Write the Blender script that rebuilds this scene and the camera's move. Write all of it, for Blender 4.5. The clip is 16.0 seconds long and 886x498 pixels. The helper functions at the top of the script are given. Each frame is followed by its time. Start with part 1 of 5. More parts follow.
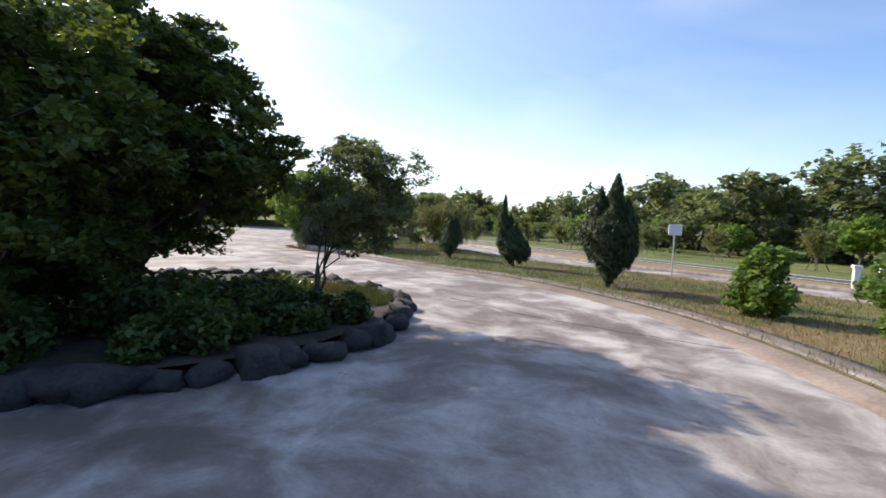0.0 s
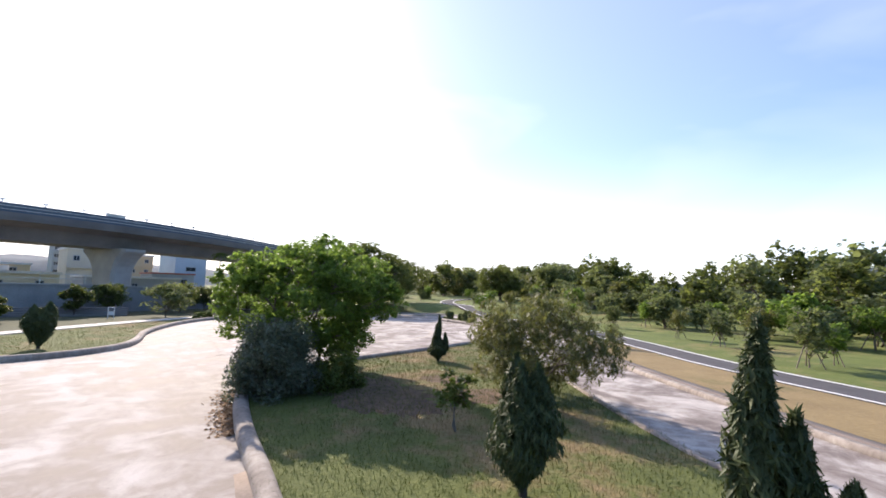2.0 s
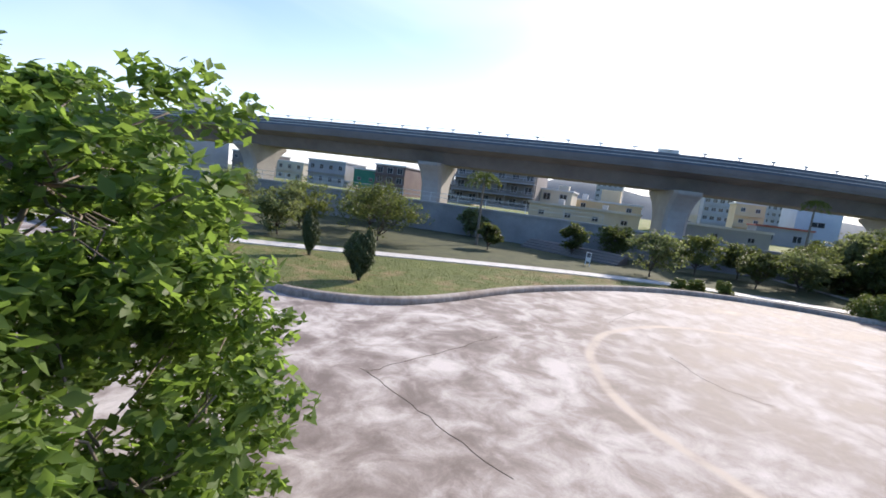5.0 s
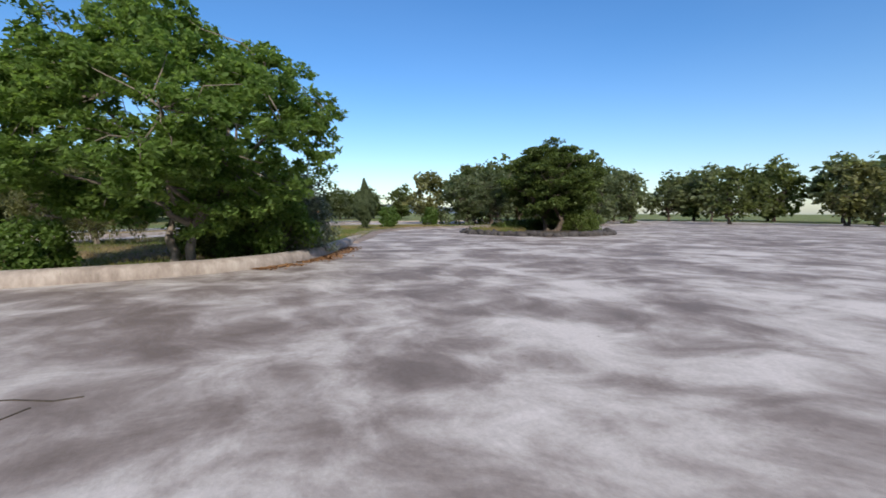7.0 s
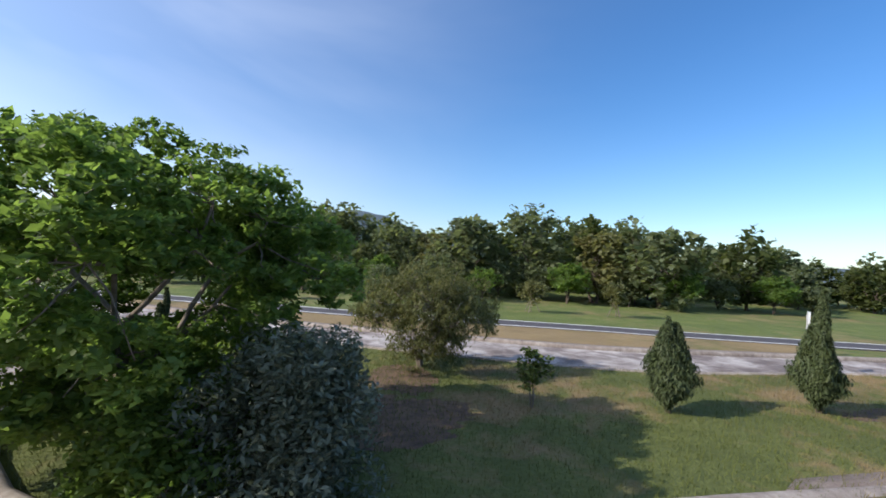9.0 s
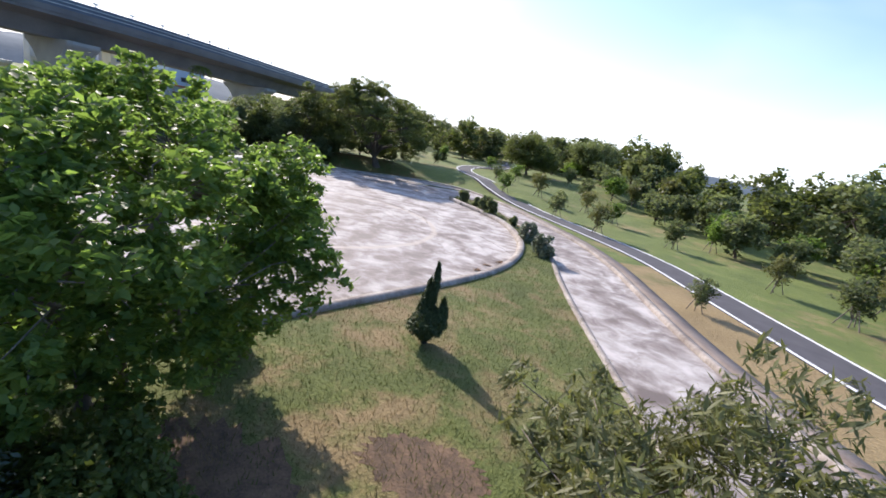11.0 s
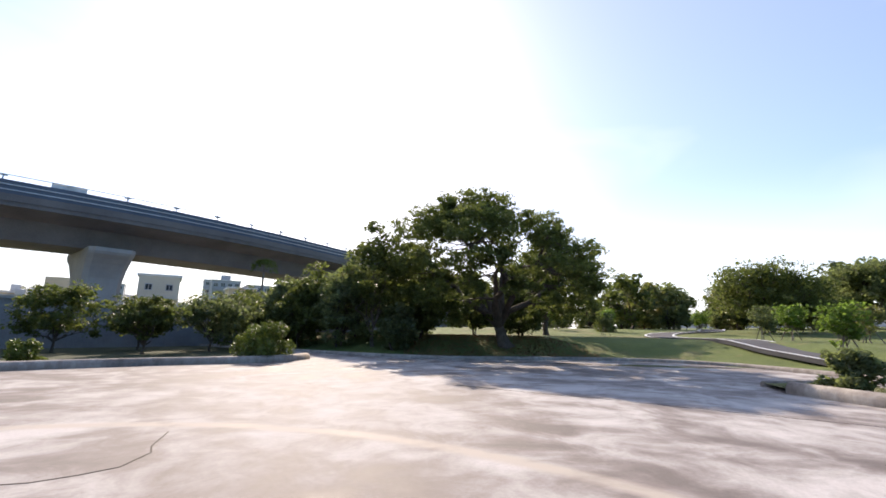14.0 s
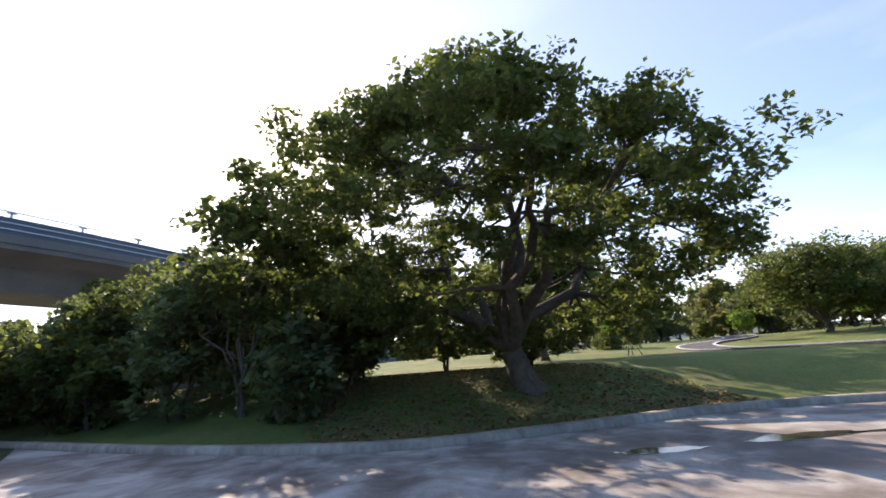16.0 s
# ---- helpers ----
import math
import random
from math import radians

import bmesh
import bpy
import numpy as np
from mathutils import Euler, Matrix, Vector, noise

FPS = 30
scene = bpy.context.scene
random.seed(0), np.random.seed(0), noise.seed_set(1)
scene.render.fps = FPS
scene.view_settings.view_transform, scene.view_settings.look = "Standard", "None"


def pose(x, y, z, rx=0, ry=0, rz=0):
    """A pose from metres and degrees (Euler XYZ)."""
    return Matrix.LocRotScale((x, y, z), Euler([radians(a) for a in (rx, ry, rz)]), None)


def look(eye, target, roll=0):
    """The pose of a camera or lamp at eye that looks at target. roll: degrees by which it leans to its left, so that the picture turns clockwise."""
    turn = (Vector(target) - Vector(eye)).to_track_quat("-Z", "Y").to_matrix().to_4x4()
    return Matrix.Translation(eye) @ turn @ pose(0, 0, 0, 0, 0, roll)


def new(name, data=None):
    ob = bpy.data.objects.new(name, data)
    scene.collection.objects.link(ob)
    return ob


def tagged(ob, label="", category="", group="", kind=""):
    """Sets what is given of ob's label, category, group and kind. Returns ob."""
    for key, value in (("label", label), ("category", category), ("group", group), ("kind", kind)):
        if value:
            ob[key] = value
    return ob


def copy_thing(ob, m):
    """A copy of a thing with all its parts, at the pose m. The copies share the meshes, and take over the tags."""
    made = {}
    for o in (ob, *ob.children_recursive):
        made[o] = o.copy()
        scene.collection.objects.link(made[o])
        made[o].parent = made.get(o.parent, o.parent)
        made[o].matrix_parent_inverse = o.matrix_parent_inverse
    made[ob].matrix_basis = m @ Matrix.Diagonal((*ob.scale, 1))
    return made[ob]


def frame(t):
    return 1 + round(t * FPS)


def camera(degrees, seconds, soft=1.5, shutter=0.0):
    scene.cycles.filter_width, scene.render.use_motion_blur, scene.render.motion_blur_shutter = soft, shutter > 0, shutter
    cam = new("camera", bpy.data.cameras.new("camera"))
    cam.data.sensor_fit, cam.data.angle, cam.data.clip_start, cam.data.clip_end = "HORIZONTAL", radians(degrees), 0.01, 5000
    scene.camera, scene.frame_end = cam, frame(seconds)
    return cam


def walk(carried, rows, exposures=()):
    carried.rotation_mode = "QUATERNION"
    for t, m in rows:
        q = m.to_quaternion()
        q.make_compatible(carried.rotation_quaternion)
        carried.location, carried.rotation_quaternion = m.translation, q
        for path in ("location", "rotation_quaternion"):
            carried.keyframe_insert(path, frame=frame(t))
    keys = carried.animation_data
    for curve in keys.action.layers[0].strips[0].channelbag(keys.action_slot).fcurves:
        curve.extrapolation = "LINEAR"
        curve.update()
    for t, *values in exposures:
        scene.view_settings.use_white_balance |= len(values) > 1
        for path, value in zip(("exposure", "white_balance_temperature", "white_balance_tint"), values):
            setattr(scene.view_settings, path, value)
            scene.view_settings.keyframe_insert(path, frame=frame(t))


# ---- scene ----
cam = camera(90.8, 16.0, soft=1.7)
EXPOSURES = [(0.0, 0.64, 6500, 13), (0.5, 0.8, 6400, 16), (1.0, 0.84, 6650, 18), (3.0, 0.76, 6500, 17), (4.0, 0.74, 6400, 16), (5.2, 0.76, 6350, 16), (7.3, 0.2, 6150, 12), (8.2, 0.25, 6150, 12), (10.3, 0.7, 6050, 16), (11.5, 0.84, 6300, 17), (12.0, 0.8, 6450, 17), (12.5, 0.68, 6600, 17), (14.5, 0.76, 6850, 17), (15.0, 0.84, 6900, 17), (16.0, 0.96, 6900, 17)]
PATH = [
    (0, (8.95, 15.21, 1.651), (8.176, 17.05, 1.537), 2.7),
    (0.5, (8.214, 18.577, 1.745), (7.3, 20.356, 1.738), -0.8),
    (1, (6.879, 21.64, 1.833), (5.889, 23.374, 1.954), -1.4),
    (1.5, (5.848, 24.881, 2.364), (4.722, 26.524, 2.543), 0.3),
    (2, (4.71, 28.101, 3.051), (3.432, 29.629, 3.237), 1.4),
    (2.5, (3.22, 30.804, 3.754), (1.825, 32.229, 3.906), 2.1),
    (3, (1.497, 33.528, 4.543), (-0.016, 34.835, 4.579), 1.3),
    (3.5, (-0.372, 35.956, 5.176), (-2.076, 36.999, 5.079), 0.9),
    (4, (-2.757, 38.657, 4.961), (-4.667, 39.211, 4.753), -0.1),
    (4.5, (-5.609, 40.316, 4.741), (-7.588, 40.212, 4.47), 1.7),
    (5, (-7.5, 41.35, 3.88), (-9.32, 40.563, 3.62), 7.4),
    (5.2, (-8.45, 41.25, 3.4), (-10.146, 40.22, 3.15), 9.1),
    (5.7, (-11.6, 41.3, 2.75), (-12.58, 39.58, 2.5), 10.2),
    (6.25, (-15.701, 39.695, 1.847), (-15.312, 37.747, 1.615), 6.6),
    (6.8, (-18.179, 36.783, 1.112), (-16.61, 35.557, 0.924), 1.3),
    (7.3, (-17.65, 34.33, 1.08), (-15.695, 33.923, 0.963), -0.4),
    (7.5, (-16.7, 33.35, 1.12), (-14.706, 33.207, 1.049), 0.2),
    (8, (-14.35, 31.45, 1.62), (-12.405, 31.915, 1.624), 1.2),
    (8.2, (-13.4, 30.72, 1.84), (-11.53, 31.429, 1.882), 1.0),
    (8.7, (-10.301, 29.42, 2.528), (-8.793, 30.732, 2.603), 2.2),
    (9.25, (-6.122, 29.256, 3.471), (-5.325, 31.09, 3.488), 4.5),
    (9.8, (-2.644, 30.301, 4.263), (-2.684, 32.297, 4.152), 7.1),
    (10.3, (-1.399, 32.2, 4.553), (-2.05, 34.072, 4.291), 8.8),
    (10.5, (-1.123, 33.022, 4.517), (-1.967, 34.806, 4.2), 9.5),
    (11, (-1.506, 35.446, 4.541), (-2.751, 36.936, 4.058), 10.5),
    (11.5, (-2.491, 37.948, 4.178), (-4.027, 39.086, 3.59), 8.9),
    (12, (-4.506, 40.515, 3.449), (-6.218, 41.441, 2.989), 3.5),
    (12.5, (-7.854, 43.067, 2.431), (-9.627, 43.952, 2.164), 2.5),
    (13, (-11.725, 45.688, 1.54), (-13.507, 46.596, 1.511), 2.0),
    (13.5, (-15.763, 48.126, 1.016), (-17.5, 49.097, 1.216), 1.5),
    (14, (-19.331, 50.258, 1.204), (-21.005, 51.287, 1.575), 0.9),
    (14.5, (-22.508, 51.803, 1.416), (-24.131, 52.882, 1.864), -0.5),
    (15, (-25.373, 53.431, 1.392), (-26.952, 54.551, 1.894), -1.8),
    (15.5, (-27.819, 55.018, 1.325), (-29.344, 56.198, 1.854), -3.3),
    (16, (-30.124, 56.581, 1.291), (-31.601, 57.83, 1.796), -4.1),
]
walk(cam, [(t, look(eye, target, roll)) for t, eye, target, roll in PATH], EXPOSURES)

# ---- world and sun ----
SUN_BEARING, SUN_ELEV = 163.5, 30.0
world = bpy.data.worlds.new("sky")
scene.world = world
world.use_nodes = True
wn, wl = world.node_tree.nodes, world.node_tree.links
wn.clear()
sky = wn.new("ShaderNodeTexSky")
sky.sky_type = "NISHITA"
sky.sun_disc = False
sky.sun_elevation = radians(SUN_ELEV)
sky.sun_rotation = radians(90 - SUN_BEARING)
sky.altitude, sky.air_density, sky.dust_density, sky.ozone_density = 50, 1.0, 0.9, 2.4
back = wn.new("ShaderNodeBackground")
back.inputs["Strength"].default_value = 0.142
wout = wn.new("ShaderNodeOutputWorld")
# Thin streaky cirrus over the whole sky
gen = wn.new("ShaderNodeTexCoord")
spread = wn.new("ShaderNodeMapping")
spread.inputs["Scale"].default_value = (1.3, 0.9, 3.0)
spread.inputs["Rotation"].default_value = (0.2, 0.35, 0.6)
wisp = wn.new("ShaderNodeTexNoise")
wisp.inputs["Scale"].default_value, wisp.inputs["Detail"].default_value, wisp.inputs["Roughness"].default_value = 1.3, 4.0, 0.5
wisp.inputs["Distortion"].default_value = 0.6
thin = wn.new("ShaderNodeMapRange")
thin.inputs["From Min"].default_value, thin.inputs["From Max"].default_value = 0.48, 0.85
thin.inputs["To Min"].default_value, thin.inputs["To Max"].default_value = 0.23, 0.52
veil = wn.new("ShaderNodeMix")
veil.data_type = "RGBA"
veil.inputs["B"].default_value = (7.0, 7.2, 7.6, 1)
wl.new(gen.outputs["Generated"], spread.inputs[0])
wl.new(spread.outputs[0], wisp.inputs["Vector"])
wl.new(wisp.outputs["Fac"], thin.inputs["Value"])
# Veil and haze scatter forwards: strong towards the sun, thin on the far side of the sky
SUN_DIR = Vector((math.cos(radians(SUN_ELEV)) * math.cos(radians(SUN_BEARING)), math.cos(radians(SUN_ELEV)) * math.sin(radians(SUN_BEARING)), math.sin(radians(SUN_ELEV))))
facing = wn.new("ShaderNodeVectorMath")
facing.operation = "DOT_PRODUCT"
facing.inputs[1].default_value = SUN_DIR
wl.new(gen.outputs["Generated"], facing.inputs[0])
forward = wn.new("ShaderNodeMapRange")
forward.interpolation_type = "SMOOTHSTEP"
forward.inputs["From Min"].default_value, forward.inputs["From Max"].default_value = -0.4, 0.9
forward.inputs["To Min"].default_value = 0.06
wl.new(facing.outputs["Value"], forward.inputs["Value"])
thinned = wn.new("ShaderNodeMath")
thinned.operation = "MULTIPLY"
wl.new(thin.outputs[0], thinned.inputs[0])
wl.new(forward.outputs[0], thinned.inputs[1])
wl.new(thinned.outputs[0], veil.inputs["Factor"])
deep = wn.new("ShaderNodeHueSaturation")
deep.inputs["Saturation"].default_value = 1.3
deep.inputs["Hue"].default_value = 0.503
wl.new(sky.outputs[0], deep.inputs["Color"])
wl.new(deep.outputs[0], veil.inputs["A"])
# Pale haze that thickens towards the horizon
height = wn.new("ShaderNodeSeparateXYZ")
low = wn.new("ShaderNodeMapRange")
low.interpolation_type = "SMOOTHSTEP"
low.inputs["From Min"].default_value, low.inputs["From Max"].default_value = 0.32, -0.02
low.inputs["To Max"].default_value = 0.8
haze = wn.new("ShaderNodeMix")
haze.data_type = "RGBA"
haze.inputs["B"].default_value = (6.6, 7.0, 7.7, 1)
wl.new(gen.outputs["Generated"], height.inputs[0])
wl.new(height.outputs["Z"], low.inputs["Value"])
hazed = wn.new("ShaderNodeMath")
hazed.operation = "MULTIPLY"
wl.new(low.outputs[0], hazed.inputs[0])
wl.new(forward.outputs[0], hazed.inputs[1])
wl.new(hazed.outputs[0], haze.inputs["Factor"])
wl.new(veil.outputs["Result"], haze.inputs["A"])
wl.new(haze.outputs["Result"], back.inputs[0])
wl.new(back.outputs[0], wout.inputs[0])
sun_data = bpy.data.lights.new("sun", "SUN")
sun_data.energy, sun_data.angle, sun_data.color = 4.3, radians(0.6), (1.0, 0.9, 0.75)
sun = new("sun", sun_data)
sun.matrix_world = look(SUN_DIR * 300, (0, 0, 0))


# ---- materials ----
class Nodes:
    """A small builder for node materials."""

    def __init__(self, name, roughness=0.8, metallic=0.0):
        self.m = bpy.data.materials.new(name)
        self.m.use_nodes = True
        self.t = self.m.node_tree
        self.bsdf = self.t.nodes["Principled BSDF"]
        self.out = self.t.nodes["Material Output"]
        self.bsdf.inputs["Roughness"].default_value = roughness
        self.bsdf.inputs["Metallic"].default_value = metallic
        self.coord = self.t.nodes.new("ShaderNodeNewGeometry").outputs["Position"]

    def node(self, kind, **values):
        n = self.t.nodes.new(kind)
        for key, value in values.items():
            n.inputs[key].default_value = value
        return n

    def link(self, a, b):
        self.t.links.new(a, b)

    def stretched(self, sx, sy, sz, turn=0.0):
        mp = self.t.nodes.new("ShaderNodeMapping")
        mp.inputs["Scale"].default_value = (sx, sy, sz)
        mp.inputs["Rotation"].default_value = (0, 0, radians(turn))
        self.link(self.coord, mp.inputs["Vector"])
        return mp.outputs[0]

    def noise(self, scale, detail=4.0, rough=0.55, at=None, distort=0.0):
        n = self.node("ShaderNodeTexNoise", Scale=scale, Detail=detail, Roughness=rough, Distortion=distort)
        self.link(at or self.coord, n.inputs["Vector"])
        return n.outputs["Fac"]

    def ramp(self, fac, *stops):
        r = self.t.nodes.new("ShaderNodeValToRGB")
        while len(r.color_ramp.elements) < len(stops):
            r.color_ramp.elements.new(0.5)
        for e, (p, c) in zip(r.color_ramp.elements, stops):
            e.position, e.color = p, (*c, 1) if not isinstance(c, (int, float)) else (c, c, c, 1)
        self.link(fac, r.inputs[0])
        return r.outputs[0]

    def mix(self, fac, a, b, kind="MIX"):
        n = self.t.nodes.new("ShaderNodeMix")
        n.data_type, n.blend_type = "RGBA", kind
        for sock, v in ((n.inputs["Factor"], fac), (n.inputs["A"], a), (n.inputs["B"], b)):
            if isinstance(v, bpy.types.NodeSocket):
                self.link(v, sock)
            elif isinstance(v, (int, float)):
                sock.default_value = v if sock.type == "VALUE" else (v, v, v, 1)
            else:
                sock.default_value = (*v, 1)
        return n.outputs["Result"]

    def math(self, op, a, b=0.0, c=0.0):
        n = self.t.nodes.new("ShaderNodeMath")
        n.operation = op
        for sock, v in zip(n.inputs, (a, b, c)):
            if isinstance(v, bpy.types.NodeSocket):
                self.link(v, sock)
            else:
                sock.default_value = v
        return n.outputs[0]

    def bump(self, height, strength=0.3, distance=0.02):
        n = self.node("ShaderNodeBump", Strength=strength, Distance=distance)
        self.link(height, n.inputs["Height"])
        self.link(n.outputs[0], self.bsdf.inputs["Normal"])

    def done(self, colour):
        if isinstance(colour, bpy.types.NodeSocket):
            self.link(colour, self.bsdf.inputs["Base Color"])
        else:
            self.bsdf.inputs["Base Color"].default_value = (*colour, 1)
        return self.m


def plain(name, a, b, scale=3.0, roughness=0.8, metallic=0.0, fine=40.0, bump=0.15):
    """Two tones of one colour, mixed by coarse and fine noise."""
    n = Nodes(name, roughness, metallic)
    coarse, grain = n.noise(scale, 5, 0.6), n.noise(fine, 3, 0.6)
    c = n.ramp(n.mix(0.35, coarse, grain), (0.35, a), (0.65, b))
    if bump:
        n.bump(grain, bump, 0.01)
    return n.done(c)


def leafy(name, dark, light, translucent=0.35, roughness=0.5, yellow=None):
    """Leaves: each leaf its own tone, some light passing through."""
    n = Nodes(name, roughness)
    geo = n.t.nodes.new("ShaderNodeNewGeometry")
    info = n.t.nodes.new("ShaderNodeObjectInfo")
    tone = n.math("ADD", n.math("MULTIPLY", geo.outputs["Random Per Island"], 0.7), n.math("MULTIPLY", info.outputs["Random"], 0.3))
    patch = n.noise(0.8, 2, 0.5)
    tone = n.math("ADD", n.math("MULTIPLY", tone, 0.65), n.math("MULTIPLY", patch, 0.35))
    c = n.ramp(tone, (0.15, dark), (0.7, light), (0.97, yellow or light))
    n.done(c)
    n.bsdf.inputs["Specular IOR Level"].default_value = 0.35
    tr = n.t.nodes.new("ShaderNodeBsdfTranslucent")
    n.link(n.mix(1.0, c, (1.12, 1.12, 0.68), "MULTIPLY"), tr.inputs["Color"])
    mx = n.t.nodes.new("ShaderNodeMixShader")
    mx.inputs[0].default_value = translucent
    n.link(n.bsdf.outputs[0], mx.inputs[1])
    n.link(tr.outputs[0], mx.inputs[2])
    n.link(mx.outputs[0], n.out.inputs["Surface"])
    return n.m


def grass_ground(name, low, high, blade=False, lush=1.0, tone=1.0):
    """Green turf with straw-brown patches; blades follow the same patches, each with a tone of its own."""
    n = Nodes(name, 0.95)
    big, mid = n.noise(0.13, 3, 0.5), n.noise(0.45, 5, 0.65)
    if blade:
        fine = n.math("ADD", n.math("MULTIPLY", n.t.nodes.new("ShaderNodeNewGeometry").outputs["Random Per Island"], 0.36), 0.34)
    else:
        fine = n.noise(9, 4, 0.7)
    green = n.ramp(n.mix(0.45, mid, fine), (0.3, (0.068, 0.086 * lush, 0.017)), (0.55, (0.138, 0.156 * lush, 0.034)), (0.75, (0.225, 0.222 * lush, 0.06)))
    dry = n.ramp(n.mix(0.5, mid, fine), (0.3, (0.195, 0.128, 0.058)), (0.7, (0.37, 0.26, 0.13)))
    patch = n.noise(1.1, 4, 0.65, None, 0.5)
    worn = n.ramp(n.mix(0.34, n.mix(0.35, big, mid), patch), (low, 0.0), (high, 1.0))
    c = n.done(n.mix(1.0, n.mix(n.math("MULTIPLY", worn, 0.85), green, dry), tone, "MULTIPLY"))
    if blade:
        tr = n.t.nodes.new("ShaderNodeBsdfTranslucent")
        n.link(n.bsdf.inputs["Base Color"].links[0].from_socket, tr.inputs["Color"])
        mx = n.t.nodes.new("ShaderNodeMixShader")
        mx.inputs[0].default_value = 0.18
        n.link(n.bsdf.outputs[0], mx.inputs[1])
        n.link(tr.outputs[0], mx.inputs[2])
        n.link(mx.outputs[0], n.out.inputs["Surface"])
    else:
        n.bump(fine, 0.9, 0.06)
    return c


def lot_concrete():
    """Old concrete with pale dusty smears, brown-grey damp swirls and one worn pale ring."""
    n = Nodes("weathered_concrete", 0.85)
    warp = n.node("ShaderNodeTexNoise", Scale=0.22, Detail=3.0)
    n.link(n.coord, warp.inputs["Vector"])
    bent = n.t.nodes.new("ShaderNodeVectorMath")
    bent.operation = "MULTIPLY_ADD"
    bent.inputs[1].default_value = (1.5, 1.5, 0)
    n.link(warp.outputs["Color"], bent.inputs[0])
    n.link(n.coord, bent.inputs[2])
    swirl = n.noise(0.55, 5, 0.58, bent.outputs[0], 0.5)
    smear = n.noise(1.35, 6, 0.62, bent.outputs[0], 0.5)
    blot = n.noise(0.11, 3, 0.5, None, 0.8)
    fine = n.noise(26, 5, 0.75)
    fac = n.math("ADD", n.math("MULTIPLY", swirl, 0.44), n.math("ADD", n.math("MULTIPLY", blot, 0.16), n.math("MULTIPLY", smear, 0.4)))
    c = n.ramp(fac, (0.41, (0.155, 0.122, 0.102)), (0.46, (0.222, 0.182, 0.158)), (0.5, (0.312, 0.27, 0.241)), (0.545, (0.432, 0.39, 0.352)), (0.6, (0.55, 0.508, 0.468)))
    c = n.mix(0.3, c, n.ramp(fine, (0.3, 0.2), (0.7, 0.6)), "OVERLAY")
    spots = n.ramp(n.noise(3.6, 4, 0.7), (0.66, 0.0), (0.72, 0.55))
    c = n.mix(spots, c, (0.15, 0.115, 0.09))
    sep = n.t.nodes.new("ShaderNodeSeparateXYZ")
    n.link(n.coord, sep.inputs[0])
    dx, dy = n.math("SUBTRACT", sep.outputs[0], -20.5), n.math("SUBTRACT", sep.outputs[1], 47.2)
    r = n.math("SQRT", n.math("ADD", n.math("MULTIPLY", dx, dx), n.math("MULTIPLY", dy, dy)))
    r = n.math("ADD", r, n.math("MULTIPLY", n.math("SUBTRACT", swirl, 0.5), 0.3))
    ring = n.math("SUBTRACT", 1.5, n.math("MULTIPLY", n.math("ABSOLUTE", n.math("SUBTRACT", r, 6.45)), 8.0))
    ring = n.math("MULTIPLY", n.math("MINIMUM", n.math("MAXIMUM", ring, 0.0), 1.0), n.ramp(smear, (0.3, 0.35), (0.55, 0.85)))
    c = n.mix(ring, c, (0.46, 0.39, 0.315))
    n.bump(n.mix(0.4, fine, smear), 0.3, 0.02)
    n.link(n.ramp(fac, (0.35, 0.68), (0.6, 0.92)), n.bsdf.inputs["Roughness"])
    return n.done(c)


def kerb_concrete():
    n = Nodes("kerb_concrete", 0.88)
    stain, fine, drip = n.noise(0.9, 5, 0.65), n.noise(30, 4, 0.7), n.noise(5, 5, 0.7, n.stretched(1, 1, 0.35))
    c = n.ramp(n.mix(0.5, stain, drip), (0.35, (0.17, 0.136, 0.112)), (0.5, (0.3, 0.255, 0.215)), (0.65, (0.45, 0.398, 0.34)))
    n.bump(n.mix(0.5, fine, drip), 0.5, 0.02)
    return n.done(c)


